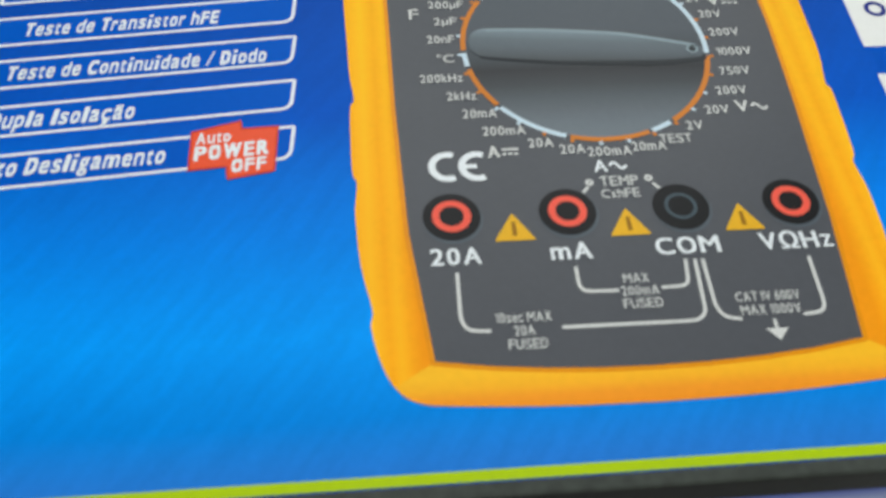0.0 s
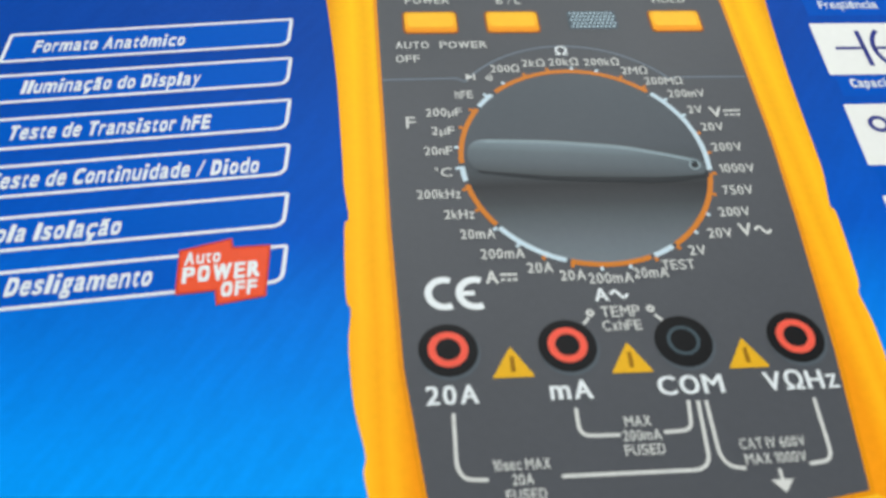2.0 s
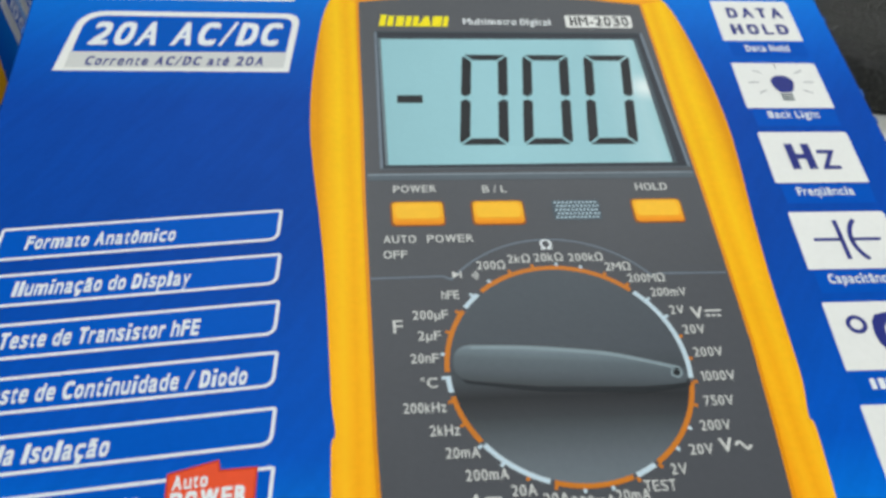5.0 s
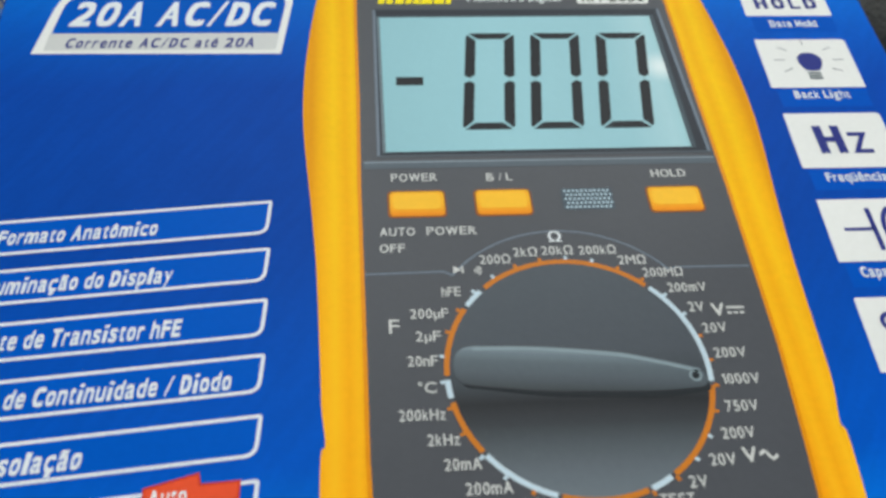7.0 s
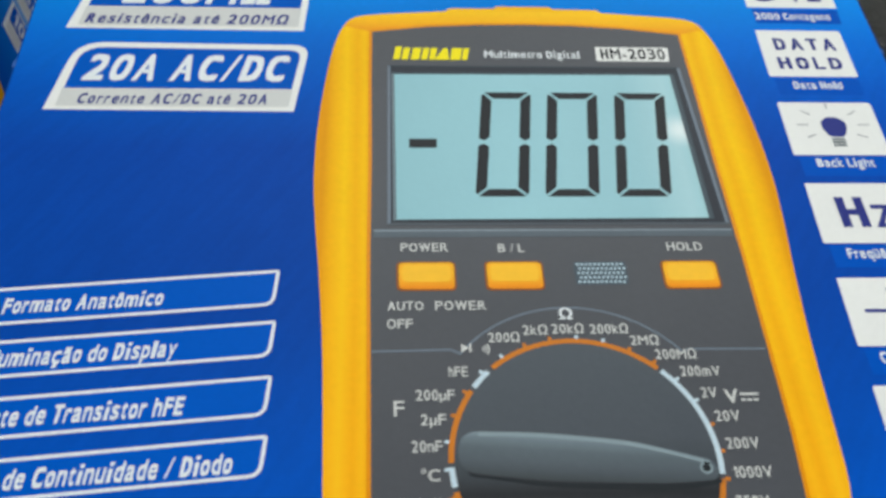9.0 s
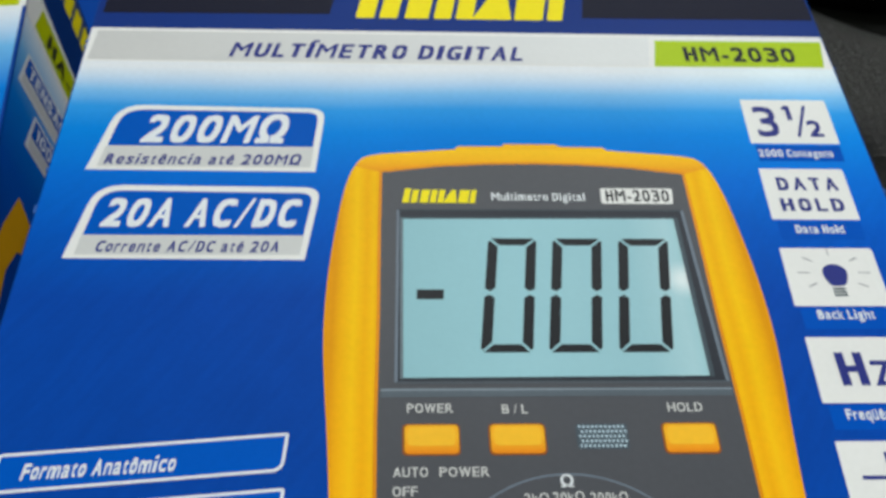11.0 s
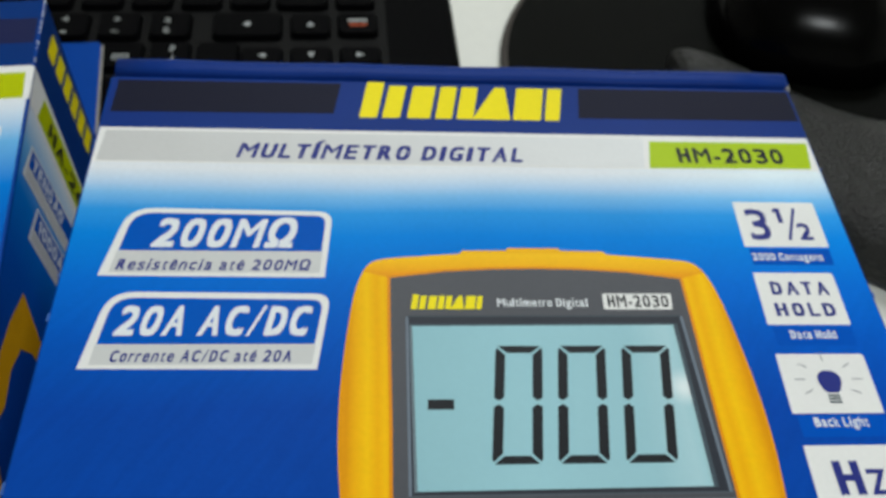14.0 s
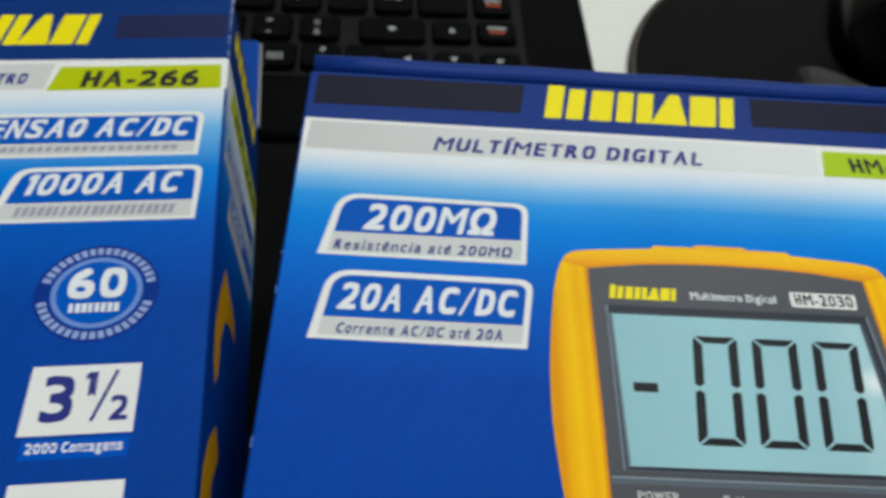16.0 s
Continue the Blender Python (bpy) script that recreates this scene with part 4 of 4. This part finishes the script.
rnd = random.Random(9)
WORN = plain("rubbed_print", rgb(60, 100, 170), 0.8)
for i in range(22):
    side_x = 0.0 if i % 2 else W_BOX
    a = rnd.uniform(-205, 16)
    part("scuff", soft_block(side_x - (0.06 if i % 2 else 0.5), side_x + (0.5 if i % 2 else 0.06), a, a + rnd.uniform(0.5, 2.6), H - 0.7, H + 0.03, 0.05, 1), WORN, carton, "pale rubbed spot on the card edge")

# end face towards the viewer's side of the desk
bm = block(bmesh.new(), 0.5, 174.5, -213.0, -212.85, 4, H - 0.6)
part("end_print", bm, END_BLUE, carton, "blue and white print of the end face")
part("worn_edge", soft_block(0.4, 174.6, -213.3, -211.4, H - 0.9, H + 0.08, 0.3, 2), CARD_WORN, carton, "worn grey fold of the card")
# black strip along the upper edge of the end face
part("end_stripe", block(bmesh.new(), 0.5, 174.5, -213.25, -213.0, H - 6.0, H - 0.9), END_BLACK, carton)

# ---- the clamp meter carton ----
H2 = 61.0
TURN, LEAN = 6.3, 0.04
clamp = thing("clamp_carton", "blue printed cardboard carton of a clamp meter, one flap ajar", "carton", pose(-0.0262, 0.038, BASE / 1000, 0, 0, TURN))
W2, BACK2, FRONT2 = 112.0, 30.0, -150.0
bm = soft_block(-W2, 0, FRONT2, BACK2, 0, H2, 0.7, 2)
for v in bm.verts:
    v.co.x += LEAN * (H2 * MM - v.co.z)
part("body", bm, SIDE_BLUE, clamp)


def y2(k):
    return H2 + 0.04 * k


FACE2 = [(-190, rgb(6, 64, 150)), (-130, rgb(8, 64, 152)), (-85, rgb(6, 68, 160)), (-62, rgb(0, 86, 186)), (-42, rgb(0, 122, 214)), (-27, rgb(110, 180, 230)), (-15, rgb(214, 226, 238)), (-12, rgb(226, 232, 238))]
BLUE2 = ramp_mat("clamp_blue_print", 1, -190, 0, FACE2, wave=4, spec=0.04, streak=0.045)
hd = part("header_print", flat([(-W2 + 0.6, 0.4), (-0.6, 0.4), (-0.6, BACK2 - 0.6), (-W2 + 0.6, BACK2 - 0.6)], y2(1)), CLAMP_NAVY, clamp, "navy printed header with dark stripes")
part("stripe", flat([(-33.6, 10.0), (-1.2, 10.2), (-1.2, 21.2), (-32.8, 21.2)], y2(2)), CLAMP_STRIPE, hd)
part("stripe", flat([(-W2 + 1, 10.0), (-90.0, 10.0), (-89.0, 21.2), (-W2 + 1, 21.2)], y2(2)), CLAMP_STRIPE, hd)
emblem(-86.5, -40.6, 7.4, 21.6, y2(2), YELLOW, hd)
part("front_print", flat([(-W2 + 0.6, FRONT2 + 0.6), (-0.6, FRONT2 + 0.6), (-0.6, -13.0), (-W2 + 0.6, -13.0)], y2(1)), BLUE2, clamp, "blue print fading to white under the title band")
part("fold_edge", soft_block(-0.8, 0.06, -12.9, 0.3, H2 - 0.9, H2 + 0.06, 0.3, 2), WHITE, clamp, "white printed fold of the title band")
bd = part("title_band", flat([(-W2 + 0.6, -13.0), (-0.6, -13.0), (-0.6, 0.4), (-W2 + 0.6, 0.4)], y2(1)), WHITE, clamp, "white title band")
part("grey_field", flat([(-W2 + 1.5, -12.2), (-49.5, -12.2), (-48.0, -1.2), (-W2 + 1.5, -1.2)], y2(2)), GREY, bd)
part("lime_field", flat([(-48.8, -12.9), (-1.6, -12.7), (-1.9, -2.4), (-46.2, -2.8)], y2(2)), CLAMP_LIME, bd)
word("HA-266", -40.0, -11.7, -8.0, 7.0, y2(3), INK, bd, 0, 0.03, 0.12)
word("ALICATE AMPERÍMETRO", -106.0, -10.0, -54.5, 4.6, y2(3), INDIGO, bd, 0, 0.02, 0.18)


FAINT = plain("faint_grey_ink", rgb(158, 158, 172))


def clamp_label(x0, x1, yt, yb, split, big, bx0, bx1, by, bh, n):
    lean = 2.2
    pts = [(x0 + lean, yt), (x1, yt), (x1 - 1.0, yb), (x0 - lean, yb)]
    plate = part("label_plate", flat(rounded(pts, [4.5, 3.0, 0, 0]), y2(2)), WHITE, clamp, "white slanted label with " + big)
    part("blue_field", flat(rounded([(x0 + lean + 2, yt - 1.5), (x1 - 1.6, yt - 1.5), (x1 - 2.0, split), (x0 + 1.4, split)], [3, 2, 0, 0]), y2(3)), LABEL_BLUE, plate)
    part("grey_field", flat([(x0 + 0.8, split - 0.2), (x1 - 2.0, split - 0.2), (x1 - 2.2, yb + 1.0), (x0 - 0.2, yb + 1.0)], y2(3)), GREY, plate)
    word(big, bx0, by, bx1, bh, y2(4), LETTER, plate, 0, 0.026, 0.22, track=1.08)
    bars(x0 + 4, x1 - 6, yb + 2.0, split - 1.3, y2(4), FAINT, plate, n + 8, 0.2, 3)


clamp_label(-69.5, -5.2, -22.3, -39.2, -34.0, "TENSÃO AC/DC", -64.6, -8.4, -31.9, 7.2, 16)
clamp_label(-53.0, -4.4, -43.0, -61.8, -55.3, "1000A AC", -47.4, -9.4, -52.7, 7.4, 13)
part("seal_band", stroke(bmesh.new(), arc(-25.8, -83.8, 12.2, 0, 360, 48)[:-1], 3.6, y2(1.6), closed=True), plain("seal_band_print", rgb(12, 52, 138), spec=0.04), clamp)
seal = part("round_seal", disc(-25.8, -83.8, 10.4, y2(2), 40), LABEL_BLUE, clamp, "round blue and white seal")
part("seal_ring", stroke(bmesh.new(), arc(-25.8, -83.8, 9.6, 0, 360, 40)[:-1], 1.2, y2(3), closed=True), plain("seal_ring_print", rgb(110, 142, 206)), seal)
for a0, a1 in ((12, 168), (192, 348)):
    bm = bmesh.new()
    nseg = 18
    for i in range(nseg):
        b0 = a0 + (a1 - a0) * i / nseg
        b1 = b0 + (a1 - a0) / nseg * 0.68
        o, n2 = arc(-25.8, -83.8, 13.2, b0, b1, 3), arc(-25.8, -83.8, 11.2, b0, b1, 3)
        sheet(bm, o + n2[::-1], y2(2))
    part("unread_lettering", bm, plain("seal_letter_print", rgb(146, 164, 210)), seal)
word("60", -32.4, -85.6, -19.4, 8.8, y2(4), LETTER, seal, 0, 0.03)
bars(-31.4, -20.0, -89.6, -87.0, y2(4), LETTER, seal, 8)


def clamp_picto(x0, x1, y0, y1):
    return part("pictogram", flat([(x0 + 0.6, y1), (x1 - 0.4, y1), (x1 - 0.6, y0), (x0, y0)], y2(2)), WHITE, clamp, "white pictogram field")


p = clamp_picto(-36.9, -13.2, -120.7, -103.8)
word("3", -33.2, -117.6, -26.8, 11.2, y2(3), INDIGO, p, 0, 0.022)
word("1", -24.8, -111.6, -22.4, 6.0, y2(3), INDIGO, p, 0, 0.03)
part("slash", stroke(bmesh.new(), [(-22.6, -117.8), (-18.4, -105.4)], 0.8, y2(3)), INDIGO, p)
word("2", -19.0, -117.8, -15.3, 6.0, y2(3), INDIGO, p, 0, 0.02)
part("caption_field", flat([(-35.8, -126.2), (-14.4, -126.2), (-14.2, -121.6), (-35.6, -121.6)], y2(2)), CAPTION_BLUE, p)
word("2000 Contagens", -34.6, -124.8, -15.4, 2.4, y2(3), LETTER, p, 0, 0.025)
p = clamp_picto(-37.0, -13.6, -148.6, -131.4)
bars(-31.0, -19.0, -143.6, -136.6, y2(3), INDIGO, p, 3)


# side face print, on the wall that faces the large carton
def side(pts, k, skew=0.12):
    """A flat print on the right wall: points (along, height)."""
    bm = bmesh.new()
    pts = [(a + skew * (H2 - max(h - 20.5, 0.8)), max(h - 20.5, 0.8)) for a, h in pts]
    vs = [bm.verts.new((0.05 * MM * k + LEAN * (H2 - h) * MM, a * MM, h * MM)) for a, h in pts]
    f = bm.faces.new(vs)
    f.normal_update()
    if f.normal.x < 0:
        f.normal_flip()
    return bm


side_field = part("side_print", side([(FRONT2 + 1, 1), (-14, 1), (-14, 80.5), (FRONT2 + 1, 80.5)], 1, 0), ramp_mat("clamp_side_print", 1, -190, 0, FACE2), clamp, "blue print of the side wall")
part("side_header", side([(0.4, 1), (BACK2 - 0.5, 1), (BACK2 - 0.5, 80.5), (0.4, 80.5)], 1, 0), CLAMP_NAVY, clamp)
sb = part("side_band", side([(-13.9, 1), (0.3, 1), (0.3, 80.5), (-13.9, 80.5)], 1, 0), WHITE, clamp)
part("lime_field", side([(-12.9, 22), (-2.6, 22), (-2.6, 71.5), (-12.9, 74.5)], 2, 0.04), CLAMP_LIME, sb)


def side_word(body, a0, h0, h1, height, material, parent, k=3, bold=0.02, skew=0.12):
    """A word that runs down the wall from height h0 to h1, its foot at a0."""
    co, faces = letters(body, bold, 0.1)
    lo, hi = co[:, 0].min(), co[:, 0].max()
    bm = bmesh.new()
    hs = h0 - 20.5 + (co[:, 0] - lo) * (h1 - h0) / (hi - lo)
    a0 += skew * (H2 + 20.5 - h0)
    vs = [bm.verts.new((0.05 * MM * k + 0.008 * w + LEAN * (H2 - h) * MM, (a0 + skew * (hs[0] - h) + y * height / CAP) * MM, h * MM)) for h, (x, y, w) in zip(hs, co)]
    for f in faces:
        try:
            bm.faces.new([vs[i] for i in f])
        except ValueError:
            pass
    return part("lettering", bm, material, parent)


side_word("HA-266", -10.9, 66, 24, 6.0, INK, sb, skew=0.04)
for i in range(6):
    h = 74.5 - 7.6 * i
    part("emblem_block", side([(14.0, h), (14.0, h - 5.6), (24.0, h - 7.0), (24.0, h - 1.4)], 2, 0.06), YELLOW, clamp, "yellow block of the maker's mark")
for a0, a1, h0, h1, body in ((-37.4, -25.0, 24, 76.5, "TENSÃO"), (-52.0, -39.5, 24, 67.0, "1000A")):
    lab = part("side_label", side([(a0, h0), (a1, h0), (a1, h1 - 1.5), (a0, h1 + 1.5)], 2), WHITE, clamp)
    part("blue_field", side([(a0 + 5.0, h0 + 1), (a1 - 0.9, h0 + 1), (a1 - 0.9, h1 - 2.4), (a0 + 5.0, h1 - 1.2)], 3), LABEL_BLUE, lab)
    part("grey_field", side([(a0 + 0.9, h0 + 1), (a0 + 4.6, h0 + 1), (a0 + 4.6, h1 - 1.0), (a0 + 0.9, h1 - 0.2)], 3), GREY, lab)
    side_word(body, a0 + 6.0, h1 - 4, h1 - (30 if body[0] == "T" else 24), 4.6, LETTER, lab, 4)
CLAMP_ORANGE = plain("clamp_orange_print", rgb(226, 164, 16))
part("clamp_picture", side([(-66.8, 66.5), (-79, 72), (-89, 74.6), (-99, 73.5), (-104, 70.5), (-99, 67.5), (-89, 67), (-81, 63), (-78, 56), (-78, 47), (-72, 50)], 3, 0.05), CLAMP_ORANGE, clamp, "orange clamp of the printed meter")
part("clamp_picture", side([(-112, 66), (-119, 73), (-127, 77), (-140, 78.5), (-140, 67), (-127, 67), (-118, 61)], 3, 0.05), CLAMP_ORANGE, clamp, "orange clamp of the printed meter")
SCUFF = plain("bare_card_scuff", rgb(214, 218, 228), 0.9)
rnd = random.Random(5)
for i in range(16):
    a = rnd.uniform(2, 29)
    part("scuff", soft_block(-0.3, 0.06, a, a + rnd.uniform(0.4, 1.5), H2 - 0.5, H2 + 0.06, 0.1, 1), SCUFF, clamp, "pale rubbed spot on the card edge")

# end flap standing out behind, low over the keys
bm = bmesh.new()
low, high = [], []
for x, v, h in ((-W2 + 2, BACK2 - 0.4, 5.6), (2.6, BACK2 - 0.4, 5.6), (3.0, 71.5, 10.6), (1.6, 73.2, 10.9), (-W2 + 6, 73.2, 10.9)):
    low.append(bm.verts.new((x * MM, v * MM, h * MM)))
    high.append(bm.verts.new((x * MM, v * MM, (h + 0.6) * MM)))
bm.faces.new(high)
bm.faces.new(low[::-1])
for i in range(5):
    k = (i + 1) % 5
    bm.faces.new((low[i], low[k], high[k], high[i]))
part("end_flap", bm, SIDE_BLUE, clamp, "open blue end flap of the carton")
bm = bmesh.new()
ends = [[bm.verts.new((x * MM, v * MM, h * MM)) for x, v, h in q] for q in (((2.5, BACK2 + 1, 5.5), (3.3, BACK2 + 1, 5.6), (3.3, BACK2 + 1, 6.5), (2.5, BACK2 + 1, 6.5)), ((2.9, 71.3, 10.5), (3.7, 71.3, 10.6), (3.7, 71.3, 11.4), (2.9, 71.3, 11.4)))]
for i in range(4):
    k = (i + 1) % 4
    bm.faces.new((ends[0][i], ends[0][k], ends[1][k], ends[1][i]))
bm.faces.new(ends[0][::-1])
bm.faces.new(ends[1])
bmesh.ops.recalc_face_normals(bm, faces=bm.faces)
part("flap_edge", bm, CARD, clamp, "raw brown card edge")

# ---- the laptop ----
LT = thing("laptop", "black laptop with a black island keyboard", "laptop", pose(0.0615, 0.1180, 0.0, 0, 0, 2.6))
part("base_shell", soft_block(-330, 38.6, -42, 215, 3, 22.5, 3, 3), PLASTIC, LT, "matt black deck")
for fx in (-310, 20):
    for fy in (-35, 195):
        part("foot", soft_block(fx, fx + 14, fy, fy + 8, 0, 3.4, 0.8, 1), LEATHER, LT)
part("key_well", soft_block(-312, 11, -9.5, 104, 22.4, 22.9, 0.2, 1), plain("key_well_black", rgb(7, 7, 7), 0.6), LT)
KEY_MESH = {}


def key(cx, cy, w, d=15.4, mark=None):
    code = (w, d)
    if code not in KEY_MESH:
        bm = bmesh.new()
        lo, hi = [], []
        for ring, inset, zz in ((lo, 0.0, 22.9), (hi, 0.9, 25.3)):
            for x, y in rounded([(-w / 2 + inset, -d / 2 + inset), (w / 2 - inset, -d / 2 + inset), (w / 2 - inset, d / 2 - inset), (-w / 2 + inset, d / 2 - inset)], [2.6, 2.6, 1.0, 1.0], 3):
                ring.append(bm.verts.new((x * MM, y * MM, zz * MM)))
        for i in range(len(lo)):
            j = (i + 1) % len(lo)
            bm.faces.new((lo[i], lo[j], hi[j], hi[i]))
        bm.faces.new(hi)
        me = bpy.data.meshes.new("key")
        bm.to_mesh(me)
        bm.free()
        me.materials.append(KEYCAP)
        KEY_MESH[code] = me
    ob = new("key", KEY_MESH[code])
    ob.parent, ob.location = LT, (cx * MM, cy * MM, 0)
    for kind, dx, dy, s, m in mark or ():
        zz = 25.38
        bm = bmesh.new()
        if kind == "left":
            sheet(bm, [(dx - s, dy), (dx + s, dy - s), (dx + s, dy + s)], zz)
        elif kind == "right":
            sheet(bm, [(dx + s, dy), (dx - s, dy - s), (dx - s, dy + s)], zz)
        elif kind == "up":
            sheet(bm, [(dx, dy + s), (dx - s, dy - s), (dx + s, dy - s)], zz)
        elif kind == "down":
            sheet(bm, [(dx, dy - s), (dx - s, dy + s), (dx + s, dy + s)], zz)
        elif kind == "menu":
            stroke(bm, [(dx - 2.6, dy - 1.4), (dx + 2.6, dy - 1.4), (dx + 2.6, dy + 1.4), (dx - 2.6, dy + 1.4)], 0.5, zz, closed=True)
            sheet(bm, [(dx - 1.6, dy - 0.2), (dx + 1.6, dy - 0.2), (dx + 1.6, dy + 0.4), (dx - 1.6, dy + 0.4)], zz)
        elif kind == "bar":
            sheet(bm, [(dx - s, dy - 0.7), (dx + s, dy - 0.7), (dx + s, dy + 0.7), (dx - s, dy + 0.7)], zz)
        elif kind == "arrow":
            sheet(bm, [(dx, dy + 1.5), (dx - 2.2, dy), (dx + 2.2, dy)], zz)
            sheet(bm, [(dx - 1.0, dy - 1.3), (dx + 1.0, dy - 1.3), (dx + 1.0, dy - 0.05), (dx - 1.0, dy - 0.05)], zz)
        else:
            bm.free()
            word(kind, dx - s * 0.35, dy - s / 2, dx + s * 0.35, s, zz, m, ob, 0, 0.0, name="legend")
            continue
        part("legend", bm, m, ob)


L_, R_ = LEGEND, LEGEND_RED
key(0, 0, 16.2, 11, [("right", 0, 0, 1.5, L_)])
key(-18.6, 0, 16.2, 11, [("down", 0, 0, 1.5, L_)])
key(-37.2, 0, 16.2, 11, [("left", 0, 0, 1.5, L_)])
key(-53.5, 1, 16, 15.4)
key(-71.0, 1, 15.6, 15.4, [("?", 1, 3, 3.4, L_), ("/", 1, -3, 3.4, L_)])
key(-88.5, 1, 16.4, 15.4, [("menu", 0, -1.5, 2, L_)])
key(-109, 1, 18, 15.4, [("bar", 0, 0, 3.0, L_)])
key(-172, 1, 104, 15.4)
for i in range(4):
    key(-236 - 19 * i, 1, 16.2, 15.4, [("bar", 0, 0, 2.5, L_)])
key(-0.4, 19.5, 16.2, 13.6, [("bar", 0, 1.6, 3.8, L_), ("bar", 0, -1.2, 3.4, R_)])
key(-18.8, 19.0, 16.2, 13.6, [("up", 0, 0, 1.5, L_)])
key(-43, 19.0, 27.0, 15.4, [("arrow", 0, 0, 2, L_)])
for i, (a, b) in enumerate(((":", ";"), (">", "."), ("<", ","))):
    key(-72.2 - 19 * i, 19.0, 16.4, 15.4, [(a, -1, 3, 3.6, L_), (b, -1, -3, 3.6, L_)])
for i, c in enumerate("MNBVCXZ"):
    key(-129.2 - 19 * i, 19.0, 16.4, 15.4, [(c, -2, 2.4, 4.4, L_)])
key(-271, 19.0, 36, 15.4)
key(-1.0, 38.0, 16.2, 15.4, [("bar", 0, 1.6, 3.4, L_), ("bar", 0, -1.2, 3.2, R_)])
key(-22, 42, 21, 24)
for i, (a, b) in enumerate((("}", "]"), ("^", "~"))):
    key(-42.5 - 19 * i, 38.0, 16.4, 15.4, [(a, -2, 3, 3.4, L_), (b, 1.6, 3, 3.4, L_)])
for i, c in enumerate("ÇLKJHGFDSA"):
    key(-80.5 - 19 * i, 38.0, 16.4, 15.4, [(c, -2, 2.4, 4.4, L_)])
key(-1.4, 57.0, 16.2, 15.4, [("bar", 0, 1.6, 3.0, L_), ("bar", 0, -1.2, 3.2, R_)])
for i, c in enumerate("[´POIUYTREWQ"):
    key(-47 - 19 * i, 57.0, 16.4, 15.4, [(c, -2, 2.4, 4.0, L_)])
for i in range(14):
    key(-9.5 - 19 * i - (9 if i else 0), 76.0, 16.4, 15.4, [("bar", -2, 2.4, 1.4, L_)])
for i in range(15):
    key(-1.5 - 20 * i, 93.0, 17.4, 11.0, [("bar", 0, 0, 2.6, L_)])

# ---- the mouse pad and the mouse ----
PAD = thing("mouse_pad", "round black mouse pad with a raised gel wrist rest", "mouse pad", pose(0.2185, 0.138, 0))
bm = bmesh.new()
outer_r, rings = 98.0, []
for r, zz in ((97.2, 0.0), (98.0, 0.8), (98.0, 4.2), (97.0, 5.0), (60.0, 5.0)):
    rings.append([bm.verts.new((r * MM * math.cos(a), r * MM * math.sin(a), zz * MM)) for a in [2 * math.pi * k / 96 for k in range(96)]])
for a, b in zip(rings, rings[1:]):
    for k in range(96):
        j = (k + 1) % 96
        bm.faces.new((a[k], a[j], b[j], b[k]))
bm.faces.new(rings[0][::-1])
bm.faces.new(rings[-1])
part("base", bm, RUBBER, PAD, "black fabric base")
# grey-brown ring around the outside of the base
bm = bmesh.new()
rings = []
for r, zz in ((97.6, 0.4), (98.7, 0.9), (98.9, 2.6), (98.5, 4.6), (97.4, 5.3), (96.2, 5.2)):
    rings.append([bm.verts.new((r * MM * math.cos(a), r * MM * math.sin(a), zz * MM)) for a in [2 * math.pi * k / 96 for k in range(96)]])
for a, b in zip(rings, rings[1:]):
    for k in range(96):
        j = (k + 1) % 96
        bm.faces.new((a[k], a[j], b[j], b[k]))
part("edge", bm, plain("pad_rim_grey", rgb(74, 70, 66), 0.8, 0.2, 700, 0.4, 900), PAD, "grey-brown rim of the pad", smooth=True)
bm = bmesh.new()
bmesh.ops.create_uvsphere(bm, u_segments=48, v_segments=24, radius=1)
for v in bm.verts:
    x, y, zz = v.co
    full = math.sqrt((1 - x ** 4) / max(1 - x * x, 1e-4)) if abs(x) < 0.999 else 1.0
    size = math.hypot(y, zz)
    # a steep front and a flat crown
    cy, cz = (math.copysign(abs(y / size) ** 0.55, y) * size, math.copysign(abs(zz / size) ** 0.6, zz) * size) if size > 1e-6 else (0.0, 0.0)
    v.co = (x * 0.08 + 0.051, cy * full * 0.040 - 0.080 + 0.08 * x * x, 0.004 + max(cz, -0.1) * full * 0.0195)
part("wrist_rest", bm, GEL, PAD, "raised gel wrist rest", smooth=True)

mouse = thing("computer_mouse", "glossy black computer mouse on its pad", "mouse", pose(0.263, 0.193, 0.0052, 0, 0, -14))
bm = bmesh.new()
bmesh.ops.create_uvsphere(bm, u_segments=48, v_segments=32, radius=1)
for v in bm.verts:
    x, y, zz = v.co
    size = math.hypot(x, y)
    if size > 1e-6:
        # fuller corners than an oval
        x, y = math.copysign(abs(x / size) ** 0.7, x) * size, math.copysign(abs(y / size) ** 0.7, y) * size
    v.co = (x * 0.042 * (1 - 0.12 * y), y * 0.066, (max(zz, -0.02) + 0.02) * 0.036 * (1 - 0.18 * y))
part("shell", bm, GLOSS, mouse, "glossy black shell", smooth=True)
bm = bmesh.new()
bmesh.ops.create_cone(bm, segments=24, radius1=0.011, radius2=0.011, depth=0.007, cap_ends=True)
bmesh.ops.rotate(bm, verts=bm.verts, matrix=Matrix.Rotation(radians(90), 3, "Y"))
bmesh.ops.translate(bm, verts=bm.verts, vec=(0, 0.034, 0.0205))
part("wheel", bm, RUBBER, mouse)
